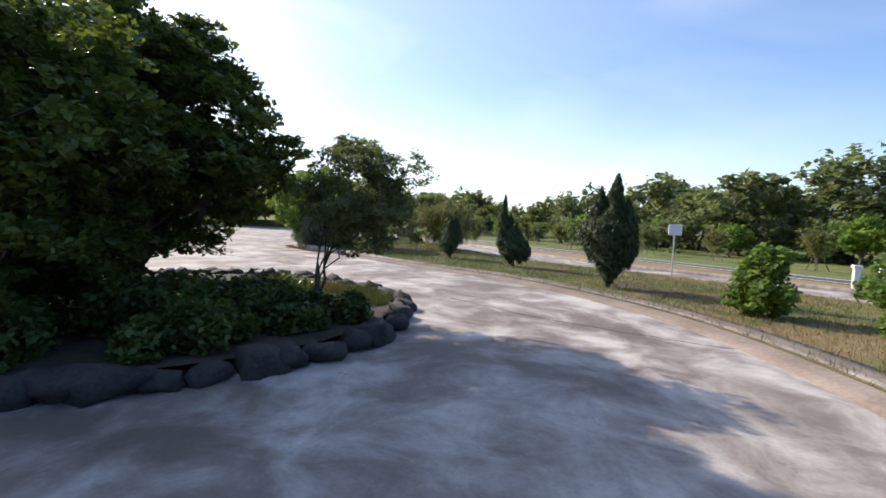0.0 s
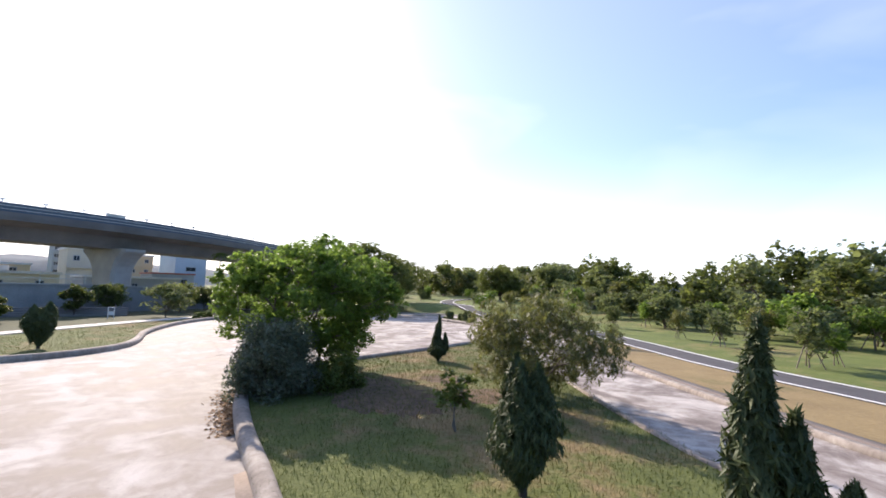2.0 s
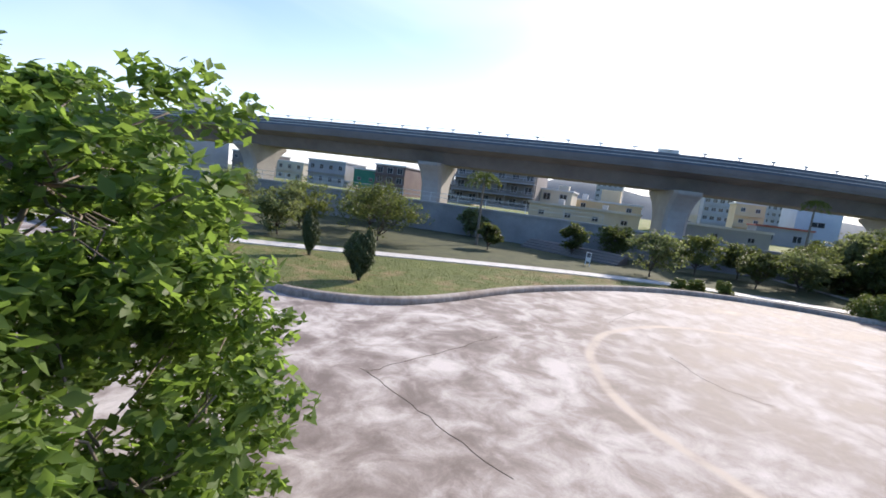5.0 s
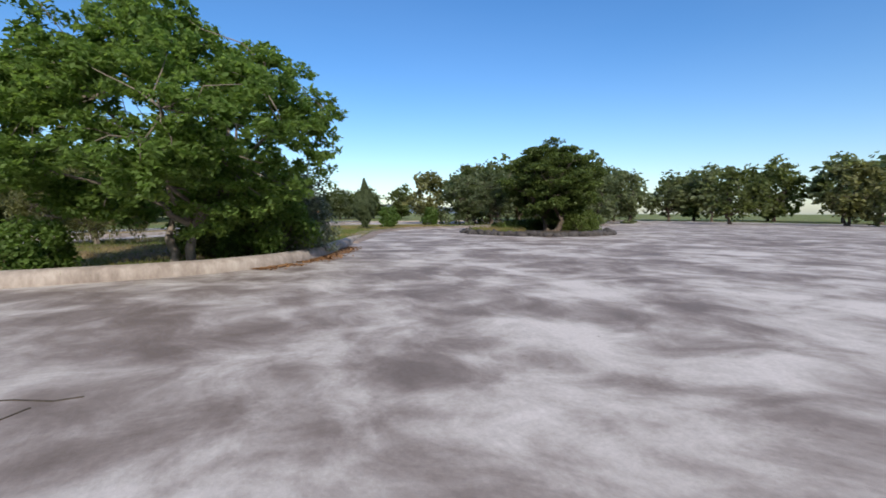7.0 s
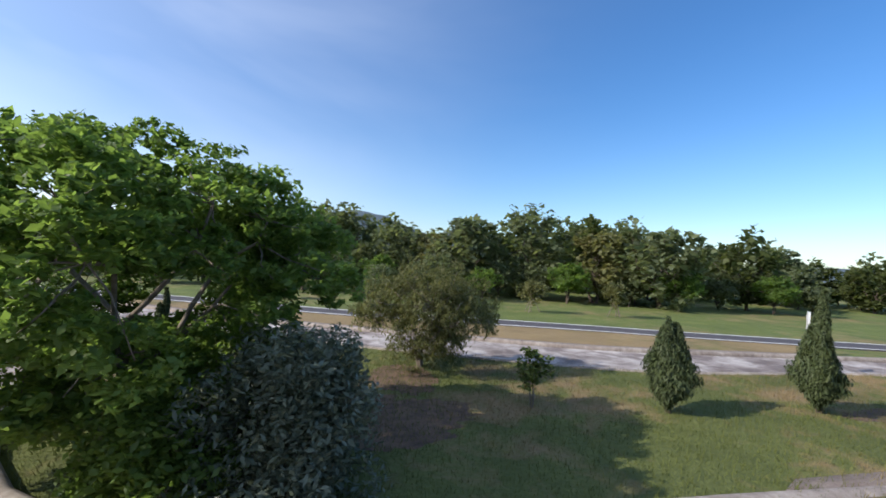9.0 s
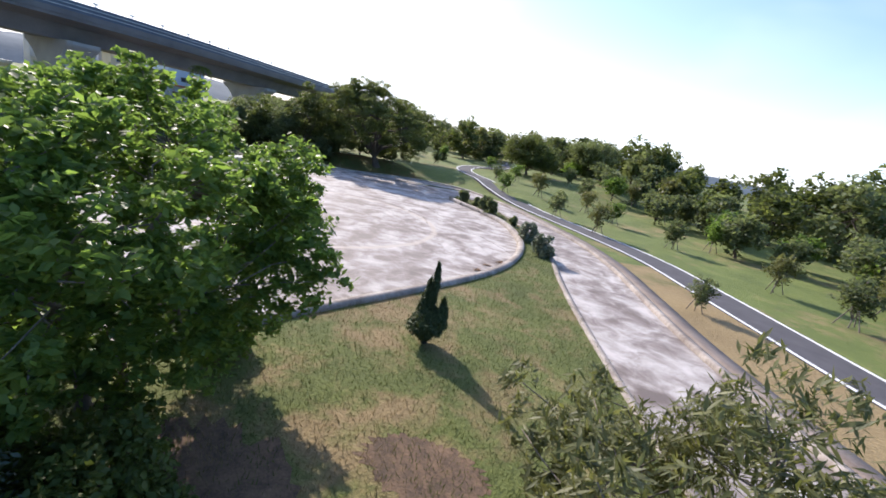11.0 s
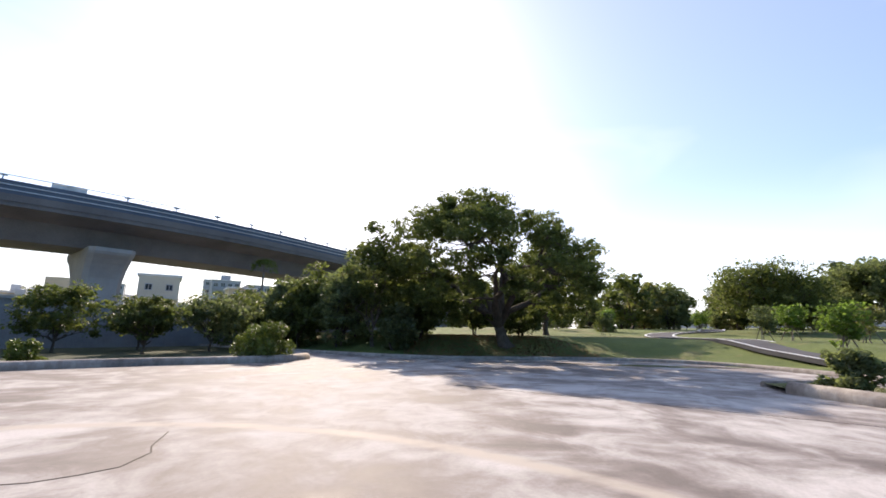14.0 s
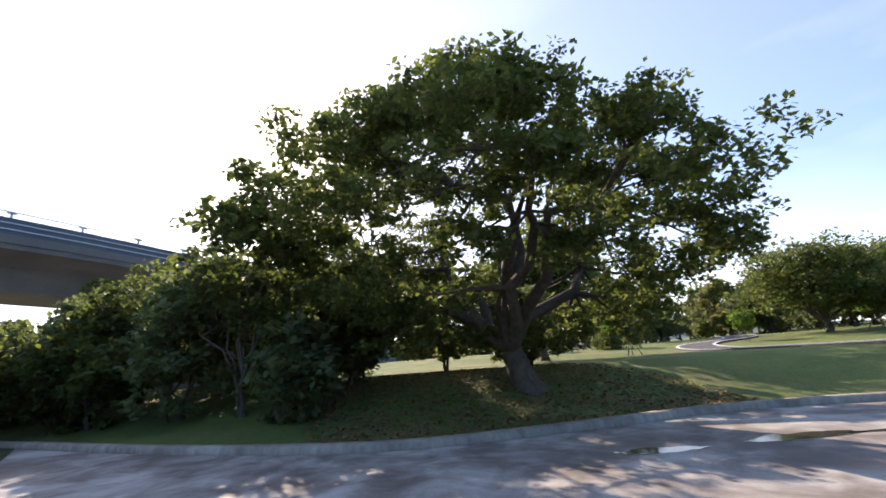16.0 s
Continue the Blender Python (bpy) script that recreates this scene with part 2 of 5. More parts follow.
M = {
    "grass": grass_ground("grass", 0.51, 0.64, False, 1.14, 0.92),
    "lawn": grass_ground("dry_lawn", 0.482, 0.57, False, 1.04, 0.84),
    # Rough turf, its colour darkened to stand in for wall-foot shade
    "turf_shade": plain("rough_turf_with_shade", (0.03, 0.037, 0.014), (0.085, 0.092, 0.034), 0.9, 0.97, 0, 22, 0.9),
    "straw": grass_ground("straw_verge", 0.34, 0.5),
    "lot": lot_concrete(),
    "kerb": kerb_concrete(),
    "apron": plain("sandy_concrete", (0.15, 0.112, 0.086), (0.29, 0.235, 0.195), 0.9, 0.92, 0, 18, 0.5),
    "walk": plain("pale_paving", (0.42, 0.4, 0.37), (0.6, 0.58, 0.54), 1.0),
    "asphalt": plain("bike_asphalt", (0.055, 0.052, 0.056), (0.09, 0.085, 0.09), 1.5, 0.9, 0, 60, 0.4),
    "white": plain("white_paint", (0.62, 0.62, 0.6), (0.8, 0.8, 0.78), 2.0, 0.7),
    # Girder concrete; the shade of its backlit faces is mixed into this dark tone
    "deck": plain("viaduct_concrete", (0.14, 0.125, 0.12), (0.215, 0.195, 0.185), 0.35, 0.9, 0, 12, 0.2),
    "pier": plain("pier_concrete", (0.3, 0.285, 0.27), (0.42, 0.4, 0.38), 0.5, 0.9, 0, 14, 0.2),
    "barrier": plain("blue_grey_barrier", (0.07, 0.085, 0.12), (0.1, 0.12, 0.16), 0.4, 0.6),
    "steel": plain("galvanised_steel", (0.42, 0.43, 0.44), (0.58, 0.58, 0.58), 4.0, 0.45, 0.8, 60, 0.05),
    "levee": plain("levee_concrete", (0.21, 0.2, 0.2), (0.33, 0.32, 0.31), 0.5, 0.9, 0, 12, 0.3),
    "bark": plain("bark", (0.05, 0.038, 0.028), (0.13, 0.1, 0.075), 6.0, 0.95, 0, 45, 0.8),
    "bark_pale": plain("pale_bark", (0.13, 0.11, 0.085), (0.24, 0.2, 0.16), 6.0, 0.95, 0, 45, 0.8),
    "rock": plain("dark_rock", (0.022, 0.02, 0.019), (0.075, 0.066, 0.06), 3.0, 0.9, 0, 25, 0.9),
    "soil": plain("dark_soil", (0.028, 0.022, 0.015), (0.09, 0.068, 0.042), 2.0, 0.97, 0, 20, 0.8),
    "litter": plain("leaf_litter", (0.06, 0.042, 0.028), (0.19, 0.12, 0.07), 5.0, 0.97, 0, 26, 0.9),
    "dry_leaf": leafy("dry_brown_leaf", (0.12, 0.06, 0.028), (0.3, 0.165, 0.075), 0.1, 0.8, (0.4, 0.25, 0.12)),
    "leaf_bright": leafy("bright_leaf", (0.085, 0.14, 0.034), (0.195, 0.295, 0.08), 0.68, 0.45, (0.32, 0.43, 0.12)),
    "leaf_olive": leafy("olive_leaf", (0.09, 0.105, 0.04), (0.24, 0.24, 0.1), 0.5, 0.5, (0.38, 0.28, 0.15)),
    "leaf_dark": leafy("dark_leaf", (0.06, 0.078, 0.03), (0.15, 0.182, 0.068), 0.64, 0.5, (0.22, 0.25, 0.08)),
    "leaf_wood": leafy("woodland_leaf", (0.095, 0.118, 0.066), (0.2, 0.238, 0.125), 0.62, 0.6, (0.28, 0.3, 0.14)),
    "leaf_silver": leafy("silver_leaf", (0.08, 0.102, 0.066), (0.22, 0.25, 0.175), 0.3, 0.4, (0.34, 0.37, 0.27)),
    "leaf_juniper": leafy("juniper_needles", (0.026, 0.042, 0.016), (0.075, 0.1, 0.034), 0.2, 0.6, (0.12, 0.14, 0.05)),
    "leaf_dense": leafy("dense_leaf", (0.034, 0.055, 0.016), (0.14, 0.19, 0.046), 0.42, 0.45, (0.2, 0.24, 0.06)),
    "leaf_shrub": leafy("shrub_leaf", (0.055, 0.085, 0.02), (0.16, 0.2, 0.045), 0.4, 0.5, (0.25, 0.26, 0.08)),
    "blade": grass_ground("grass_blade", 0.482, 0.57, True, 1.04, 0.86),
    "sign_white": plain("sign_face", (0.6, 0.62, 0.63), (0.72, 0.74, 0.74), 3.0, 0.5),
    "orange": plain("orange_sign", (0.72, 0.2, 0.07), (0.8, 0.27, 0.1), 3.0, 0.5),
    "glass": plain("window_glass", (0.02, 0.024, 0.03), (0.05, 0.055, 0.065), 1.0, 0.12, 0, 3, 0),
    "house_dark": plain("grey_render", (0.17, 0.155, 0.15), (0.25, 0.235, 0.225), 0.3, 0.9, 0, 8, 0.2),
    "house_cream": plain("cream_render", (0.5, 0.45, 0.36), (0.62, 0.57, 0.47), 0.3, 0.9, 0, 8, 0.2),
    "house_yellow": plain("yellow_render", (0.55, 0.43, 0.26), (0.66, 0.53, 0.35), 0.3, 0.9, 0, 8, 0.2),
    "house_grey": plain("tower_render", (0.3, 0.31, 0.33), (0.4, 0.41, 0.43), 0.2, 0.9, 0, 8, 0.1),
    "house_blue": plain("blue_cladding", (0.36, 0.42, 0.52), (0.46, 0.52, 0.6), 0.3, 0.6, 0, 8, 0.1),
    "roof_red": plain("red_sheet_roof", (0.3, 0.08, 0.06), (0.42, 0.13, 0.09), 0.6, 0.6, 0, 10, 0.1),
    "roof_pale": plain("pale_sheet_roof", (0.5, 0.5, 0.5), (0.66, 0.66, 0.65), 0.6, 0.6, 0, 10, 0.1),
    "house_brown": plain("brown_tile_facing", (0.13, 0.095, 0.088), (0.2, 0.15, 0.14), 0.3, 0.8, 0, 8, 0.2),
    "house_white": plain("white_facing", (0.6, 0.6, 0.6), (0.74, 0.74, 0.73), 0.3, 0.8, 0, 8, 0.1),
    "green_sheet": plain("green_sheeting", (0.02, 0.16, 0.1), (0.04, 0.24, 0.15), 0.8, 0.6, 0, 6, 0.1),
    # Distance haze is put into these blue-grey hill tones
    "hill": plain("hazed_hill", (0.065, 0.095, 0.115), (0.105, 0.14, 0.165), 0.02, 1.0, 0, 0.2, 0),
}
water = Nodes("puddle_water", 0.06)
water.bsdf.inputs["IOR"].default_value = 1.33
M["water"] = water.done((0.06, 0.058, 0.055))


# ---- building tools ----
def link_mesh(name, mesh, material, parent=None, label=""):
    ob = new(name, mesh)
    if material is not None and not mesh.materials:
        mesh.materials.append(material)
    if parent is not None:
        ob.parent = parent
    if label:
        ob["label"] = label
    return ob


def part(name, bm, material, parent=None, label="", smooth=False):
    mesh = bpy.data.meshes.new(name)
    bm.normal_update()
    bm.to_mesh(mesh)
    bm.free()
    if smooth:
        mesh.shade_smooth()
    return link_mesh(name, mesh, material, parent, label)


def raw(name, verts, faces, material, parent=None, label="", smooth=False):
    mesh = bpy.data.meshes.new(name)
    mesh.from_pydata(verts, [], faces)
    mesh.update()
    if smooth:
        mesh.shade_smooth()
    return link_mesh(name, mesh, material, parent, label)


def thing(name, at, label, category, group="", kind="", turn=0.0):
    ob = new(name)
    ob.empty_display_size = 0.2
    ob.matrix_basis = pose(*at, 0, 0, turn)
    return tagged(ob, label, category, group, kind)


def box_bm(bm, x0, y0, z0, x1, y1, z1, bevel=0.0):
    vs = [bm.verts.new(p) for p in ((x0, y0, z0), (x1, y0, z0), (x1, y1, z0), (x0, y1, z0), (x0, y0, z1), (x1, y0, z1), (x1, y1, z1), (x0, y1, z1))]
    fs = [bm.faces.new([vs[i] for i in q]) for q in ((0, 3, 2, 1), (4, 5, 6, 7), (0, 1, 5, 4), (1, 2, 6, 5), (2, 3, 7, 6), (3, 0, 4, 7))]
    if bevel:
        es = list({e for f in fs for e in f.edges})
        bmesh.ops.bevel(bm, geom=es, offset=bevel, segments=2, affect="EDGES", profile=0.5)
    return bm


def curve(points, step=0.8, closed=False):
    """A smooth line through the points, at about even steps."""
    p = [Vector(q).to_3d() if len(q) == 3 else Vector((*q, 0)) for q in points]
    n, out = len(p), []
    for i in range(n if closed else n - 1):
        a, b, c, d = (p[(i + k) % n] if closed else p[min(max(i + k, 0), n - 1)] for k in (-1, 0, 1, 2))
        m = max(1, int((c - b).length / step))
        for j in range(m):
            t = j / m
            out.append(0.5 * ((2 * b) + (c - a) * t + (2 * a - 5 * b + 4 * c - d) * t * t + (3 * b - a - 3 * c + d) * t ** 3))
    if not closed:
        out.append(p[-1])
    return out


def sweep(line, profile, closed=False):
    """Verts and faces of a profile (to the left of the way, up) swept along a line."""
    n, k, verts, faces = len(line), len(profile), [], []
    for i, q in enumerate(line):
        a, b = (line[i - 1], line[(i + 1) % n]) if closed else (line[max(i - 1, 0)], line[min(i + 1, n - 1)])
        d = (b - a).to_2d().normalized()
        for u, v in profile:
            verts.append((q.x - d.y * u, q.y + d.x * u, q.z + v))
    for i in range(n if closed else n - 1):
        j = (i + 1) % n
        for m in range(k):
            faces.append((i * k + m, i * k + (m + 1) % k, j * k + (m + 1) % k, j * k + m))
    if not closed:
        faces += [tuple(reversed(range(k))), tuple((n - 1) * k + m for m in range(k))]
    return verts, [tuple(reversed(f)) for f in faces]


def sheet(name, outline, z, material):
    bm = bmesh.new()
    f = bm.faces.new([bm.verts.new((q[0], q[1], z)) for q in outline])
    f.normal_update()
    if f.normal.z < 0:
        f.normal_flip()
    bmesh.ops.triangulate(bm, faces=[f])
    return part(name, bm, material)


def smooth_step(a, b, x):
    t = np.clip((np.asarray(x, float) - a) / (b - a), 0, 1)
    return t * t * (3 - 2 * t)


NORTH_EDGE = [(-62, 48), (-48.8, 54.3), (-41.6, 57.5), (-38.4, 59.2), (-36.3, 60.9), (-35.0, 63.4), (-33.6, 66.6), (-31.4, 69.0), (-28.6, 69.6), (-25.2, 68.4), (-21.0, 66.2), (-16.5, 63.4), (-12.2, 60.2), (-8.9, 56.9), (-6.2, 53.3), (-3.3, 49.4), (-0.1, 45.9), (3.2, 42.6), (7.4, 38.9), (14, 35), (20, 31.2), (28, 25), (34, 16), (36, 0)]


def beyond(x, y):
    """Metres past the north edge of the paving; nought on the paving's side."""
    best, side = 1e9, 0.0
    for (ax, ay), (bx, by) in zip(NORTH_EDGE, NORTH_EDGE[1:]):
        dx, dy = bx - ax, by - ay
        t = min(1.0, max(0.0, ((x - ax) * dx + (y - ay) * dy) / (dx * dx + dy * dy)))
        d = math.hypot(x - ax - t * dx, y - ay - t * dy)
        if d < best:
            best, side = d, dx * (y - ay) - dy * (x - ax)
    return best if side > 0 else 0.0


def rise(x, y):
    """The meadow's height: flat round the paving, a low bank beyond its west end, climbing gently away."""
    x, y = float(x), float(y)
    far = beyond(x, y)
    bank = (1.0 * smooth_step(0.7, 6.0, far) + 0.8 * smooth_step(12, 32, far)) * smooth_step(-17, -28, x)
    d = (np.asarray(x, float) + 13) * 0.52 + (np.asarray(y, float) - 68) * 0.85
    return 1.9 * smooth_step(14, 75, d) + 0.6 * smooth_step(4, 26, d) * smooth_step(10, -21, x) * smooth_step(-34, -24, x) + bank


def ground_z(x, y):
    return float(rise(x, y)) - 0.02


# ---- ground, paving and kerbs ----
def ground():
    far = [60, 90, 140, 220, 350, 600, 1000, 1700, 2600]
    xs = sorted({-15 + s * d for d in far for s in (-1, 1)} | set(np.arange(-73, 43, 2.0)))
    ys = sorted({55 + s * d for d in far for s in (-1, 1)} | set(np.arange(-3, 113, 2.0)))
    verts = [(x, y, ground_z(x, y)) for y in ys for x in xs]
    w = len(xs)
    faces = [(j * w + i, j * w + i + 1, (j + 1) * w + i + 1, (j + 1) * w + i) for j in range(len(ys) - 1) for i in range(w - 1)]
    ob = raw("ground", verts, faces, M["grass"], smooth=True)
    tagged(ob, "open park grass, green with dry straw-coloured patches", "ground", kind="structure")


ground()

WEST_EDGE = [(-17.2, 4), (-18.4, 16), (-18.5, 24), (-18.1, 29.3), (-18.1, 31.6), (-18.8, 33.4), (-20.1, 34.8), (-22.3, 35.9), (-25.3, 37.0), (-28.3, 38.7), (-31.3, 40.9), (-33.9, 43.6), (-35.6, 46.8), (-36.3, 50.0), (-36.4, 52.6), (-37.0, 54.4), (-38.2, 55.4)]
LOT_SIDE = [(12, 4), (12.6, 12), (12.2, 18), (11.5, 21.5), (10.3, 24.3), (8.3, 26.6), (5.6, 28.6), (2.3, 29.9), (-1.6, 31.5), (-4.8, 32.7), (-7.8, 34.2), (-9.3, 36), (-9.8, 38.3), (-9.95, 40.6), (-9.95, 43.4), (-10.0, 46), (-10.2, 48.5), (-10.8, 50.9), (-12.0, 53.5), (-13.7, 55.9), (-16.5, 58.6), (-19.6, 60.2), (-22.4, 61.2), (-23.8, 61.8)]
LANE_SIDE = [(-24.7, 62.8), (-24.2, 64.1), (-21.8, 64.0), (-16, 59.9), (-11.3, 55.3), (-8.3, 51.0), (-5.7, 47.5), (-1.7, 42.6), (2.2, 38.5), (5, 36.2), (8, 34.7), (12.5, 32.5), (16.5, 28), (18.5, 22), (18.5, 14), (17.5, 6)]
ISLAND = (1.8, 20.2, 4.0)

north, west, lot_side, lane_side = curve(NORTH_EDGE), curve(WEST_EDGE), curve(LOT_SIDE), curve(LANE_SIDE)


def paving():
    outline = [(q.x, q.y) for q in north] + [(36, -25), (-14, -25)] + [(q.x, q.y) for q in west] + [(-39.5, 52.6), (-50, 48), (-62, 42)]
    slab = tagged(sheet("pavement", outline, 0.0, M["lot"]), "old pale concrete paving with dusty smears and stains", "pavement", kind="structure")
    lawn = [(q.x, q.y) for q in lot_side + lane_side]
    bed = tagged(sheet("lawn_island", lawn, 0.1, M["lawn"]), "long grass bed, green and straw-yellow, between the lane and the round paved square", "lawn", kind="structure")
    return slab, bed


pavement, lawn_island = paving()

def crack(points, width, seed):
    """A wandering dark crack in the paving."""
    rnd = random.Random(seed)
    line = [q + Vector((rnd.gauss(0, 0.03), rnd.gauss(0, 0.03), 0)) for q in curve(points, 0.22)]
    v, f = sweep(line, [(-width / 2, -0.01), (-width / 2, 0.004), (width / 2, 0.004), (width / 2, -0.01)])
    raw("crack", v, f, M["soil"], pavement)


CRACKS = [([(-20.9, 56.3), (-16.6, 54.5), (-13.8, 53.5), (-11.9, 52.7)], 0.03), ([(-18.2, 54.2), (-16.4, 54.0), (-14.9, 53.7)], 0.02), ([(-15.0, 36.6), (-14.2, 38.4), (-13.7, 39.4), (-13.3, 40.3)], 0.022), ([(-15.1, 36.8), (-16.9, 37.5), (-19.4, 38.3)], 0.02), ([(-21.6, 42.8), (-20.1, 43.6), (-19.4, 44.8)], 0.02), ([(-24.0, 41.0), (-27.2, 41.9), (-30.0, 43.2)], 0.02), ([(-10.3, 42.4), (-10.2, 43.6)], 0.03), ([(-20.6, 54.1), (-18.6, 53.6), (-17.0, 52.4)], 0.02), ([(-24.2, 48.8), (-24.3, 50.0), (-25.6, 50.4)], 0.02), ([(-28, 56), (-24, 57.8), (-19.5, 59.6)], 0.014), ([(5.2, 24.4), (7.4, 23.4), (9.6, 22.9), (11.6, 22.8)], 0.014)]
for k, (pts, w) in enumerate(CRACKS):
    crack(pts, w * 0.65, 300 + k)

KERB = [(-0.02, -0.2), (-0.02, 0.12), (0.01, 0.18), (0.06, 0.22), (0.14, 0.245), (0.22, 0.24), (0.29, 0.21), (0.33, 0.16), (0.35, -0.2)]
LOW_KERB = [(-0.05, -0.1), (-0.02, 0.1), (0.04, 0.14), (0.2, 0.14), (0.24, -0.1)]


def kerb(name, line, profile, label, side=1):
    v, f = sweep(line, [(u * side, z) for u, z in profile][:: side])
    ob = raw(name, v, f, M["kerb"], smooth=True)
    return tagged(ob, label, "kerb", kind="structure")


kerb_lot = kerb("kerb_lot", [Vector((q.x, q.y, -0.13 * float(smooth_step(-5, 3, q.x)))) for q in lot_side], KERB, "broad rounded concrete kerb round the paved square, chalky and stained", -1)
apron = [q for q in lot_side if q.x > -2.5]
v, f = sweep([Vector((q.x, q.y, -0.05 * float(smooth_step(1.0, -2.5, q.x)))) for q in apron], [(0.42, -0.1), (0.42, 0.004), (0.2, 0.05), (-0.1, 0.1), (-0.34, 0.122), (-0.62, 0.112), (-0.62, -0.1)][::-1])
tagged(raw("kerb_apron", v, f, M["apron"], smooth=True), "low worn sandy concrete ramp before the kerb", "kerb", kind="structure")
for x, y in ((-21.9, 60.98), (-19.4, 60.1)):
    v, f = sweep([Vector((x - 0.06, y - 0.07, 0.1)), Vector((x + 0.02, y + 0.12, 0.1))], [(0.05 * math.cos(k / 10 * math.tau), 0.05 * math.sin(k / 10 * math.tau)) for k in range(10)])
    raw("weep_pipe", v, f, M["rock"], kerb_lot, "short dark drain pipe")
kerb("kerb_lane", lane_side, LOW_KERB, "low worn concrete kerb along the lane", -1)
kerb("kerb_west", west, KERB, "broad rounded concrete kerb round the paved square, chalky and stained", 1)
kerb("kerb_north", north, LOW_KERB, "low weathered concrete kerb along the lane and grass", 1)
v, f = sweep([q for q in north if -24 < q.x < 16], [(0.2, -0.1), (0.2, 0.13), (0.5, 0.1), (1.0, 0.03), (1.0, -0.1)][::-1])
tagged(raw("kerb_shoulder", v, f, M["apron"], smooth=True), "worn sandy shoulder of crumbled concrete behind the low kerb", "kerb", kind="structure")


def strip(name, centre, width, z, material, label, category):
    line = curve(centre)
    pts = [Vector((q.x, q.y, z + float(rise(q.x, q.y)))) for q in line]
    h = width / 2
    v, f = sweep(pts, [(-h, -0.2), (-h, 0), (h, 0), (h, -0.2)])
    ob = raw(name, v, f, material)
    return tagged(ob, label, category, kind="structure"), pts


BIKE = [(42, 19), (34, 25.5), (26, 31.5), (16.5, 39), (11.5, 43.4), (6.9, 47.2), (3.9, 49.5), (1.1, 51.9), (-1.7, 54.9), (-4.5, 57.9), (-8.4, 61.8), (-14.5, 65.6), (-21, 69.0), (-27, 72.7), (-33, 76.6), (-38, 80.6), (-40.8, 84.2), (-41.8, 87.6), (-41.0, 92), (-43.5, 97.5), (-47, 104), (-53, 114), (-62, 124)]
bike, bike_line = strip("cycle_path", BIKE, 2.15, 0.05, M["asphalt"], "dark asphalt cycle path winding through the meadow", "cycle path")
for off in (-0.99, 0.99):
    v, f = sweep(bike_line, [(off - 0.08, -0.02), (off - 0.08, 0.006), (off + 0.08, 0.006), (off + 0.08, -0.02)])
    raw("edge_line", v, f, M["white"], bike, "worn white painted edge line")
WALK = [(-18.5, 12), (-20.8, 18), (-23.9, 23), (-27.9, 28.6), (-31, 32.8), (-34, 37.2), (-36.3, 41.2), (-38, 45), (-38.9, 50), (-39.6, 55.2)]
strip("footpath", WALK, 1.3, 0.06, M["walk"], "pale concrete footpath along the grass verge", "footpath")


def puddle(name, x, y, rx, ry, turn, seed):
    rnd = random.Random(seed)
    bm = bmesh.new()
    ring = [bm.verts.new((rx * math.cos(a) * (1 + rnd.uniform(-0.25, 0.25)), ry * math.sin(a) * (1 + rnd.uniform(-0.3, 0.3)), 0)) for a in (i / 26 * math.tau for i in range(26))]
    bm.faces.new(ring)
    ob = part(name, bm, M["water"])
    ob.matrix_basis = pose(x, y, 0.005, 0, 0, turn)
    return tagged(ob, "shallow rain puddle lying on the concrete", "puddle", "puddles")


# Dry verges beside the paving and between the lane and the cycle path
west_verge = [(q.x, q.y) for q in west[4:]] + [(q.x, q.y) for q in reversed(curve(WALK)[:-2])]
tagged(sheet("verge_west", west_verge, 0.012, M["lawn"]), "olive and straw-coloured verge between the kerb and the footpath", "verge", kind="structure")
north_verge = [(q.x, q.y) for q in north if -10 < q.x < 15] + [(q.x, q.y) for q in bike_line if -7 < q.x < 20]
# Dark sheet that paints in the shade below the flood wall and viaduct
foot = [(-24.5, 18), (-28.9, 28.2), (-32, 32.3), (-35.1, 36.9), (-37.4, 40.9), (-39.1, 44.8), (-40.0, 49.8), (-41, 55.6), (-57.5, 56), (-51, 45), (-48, 31), (-44, 14), (-30, 10)]
tagged(sheet("verge_foot", foot, 0.014, M["turf_shade"]), "rough weedy turf at the foot of the flood wall, shade painted in dark", "verge", kind="structure")
tagged(sheet("verge_north", north_verge, 0.012, M["straw"]), "dry orange-brown grass strip between the lane and the cycle path", "verge", kind="structure")


def bare_patch(x, y, rx, ry, turn, seed):
    """Bare earth and brown litter showing through the lawn, with a frayed outline."""
    rnd = random.Random(seed)
    bm = bmesh.new()
    ring = []
    for i in range(90):
        t = i / 90 * math.tau
        k = 1 + 0.35 * noise.noise((math.cos(t) * 1.4 + seed, math.sin(t) * 1.4, 0.3)) + rnd.uniform(-0.13, 0.13)
        ring.append(bm.verts.new((rx * math.cos(t) * k, ry * math.sin(t) * k, 0)))
    bm.faces.new(ring)
    ob = part("bare_patch", bm, M["litter"], lawn_island, "patch of bare earth and brown leaf litter")
    ob.matrix_basis = pose(x, y, 0.104, 0, 0, turn)


for k, (x, y, rx, ry, turn) in enumerate([(-5.0, 36.6, 2.3, 1.5, -10), (-4.6, 39.6, 1.0, 0.6, 20), (-2.4, 38.6, 1.2, 0.9, 60), (6.4, 31.2, 1.3, 0.5, -25), (9.6, 28.9, 1.6, 0.6, -35)]):
    bare_patch(x, y, rx, ry, turn, 400 + k)

puddle("puddle", -29.7, 66.8, 2.7, 0.5, 50, 1)
puddle("puddle", -32.0, 64.4, 0.8, 0.22, 55, 3)
puddle("puddle", -33.2, 62.6, 0.6, 0.16, 50, 2)


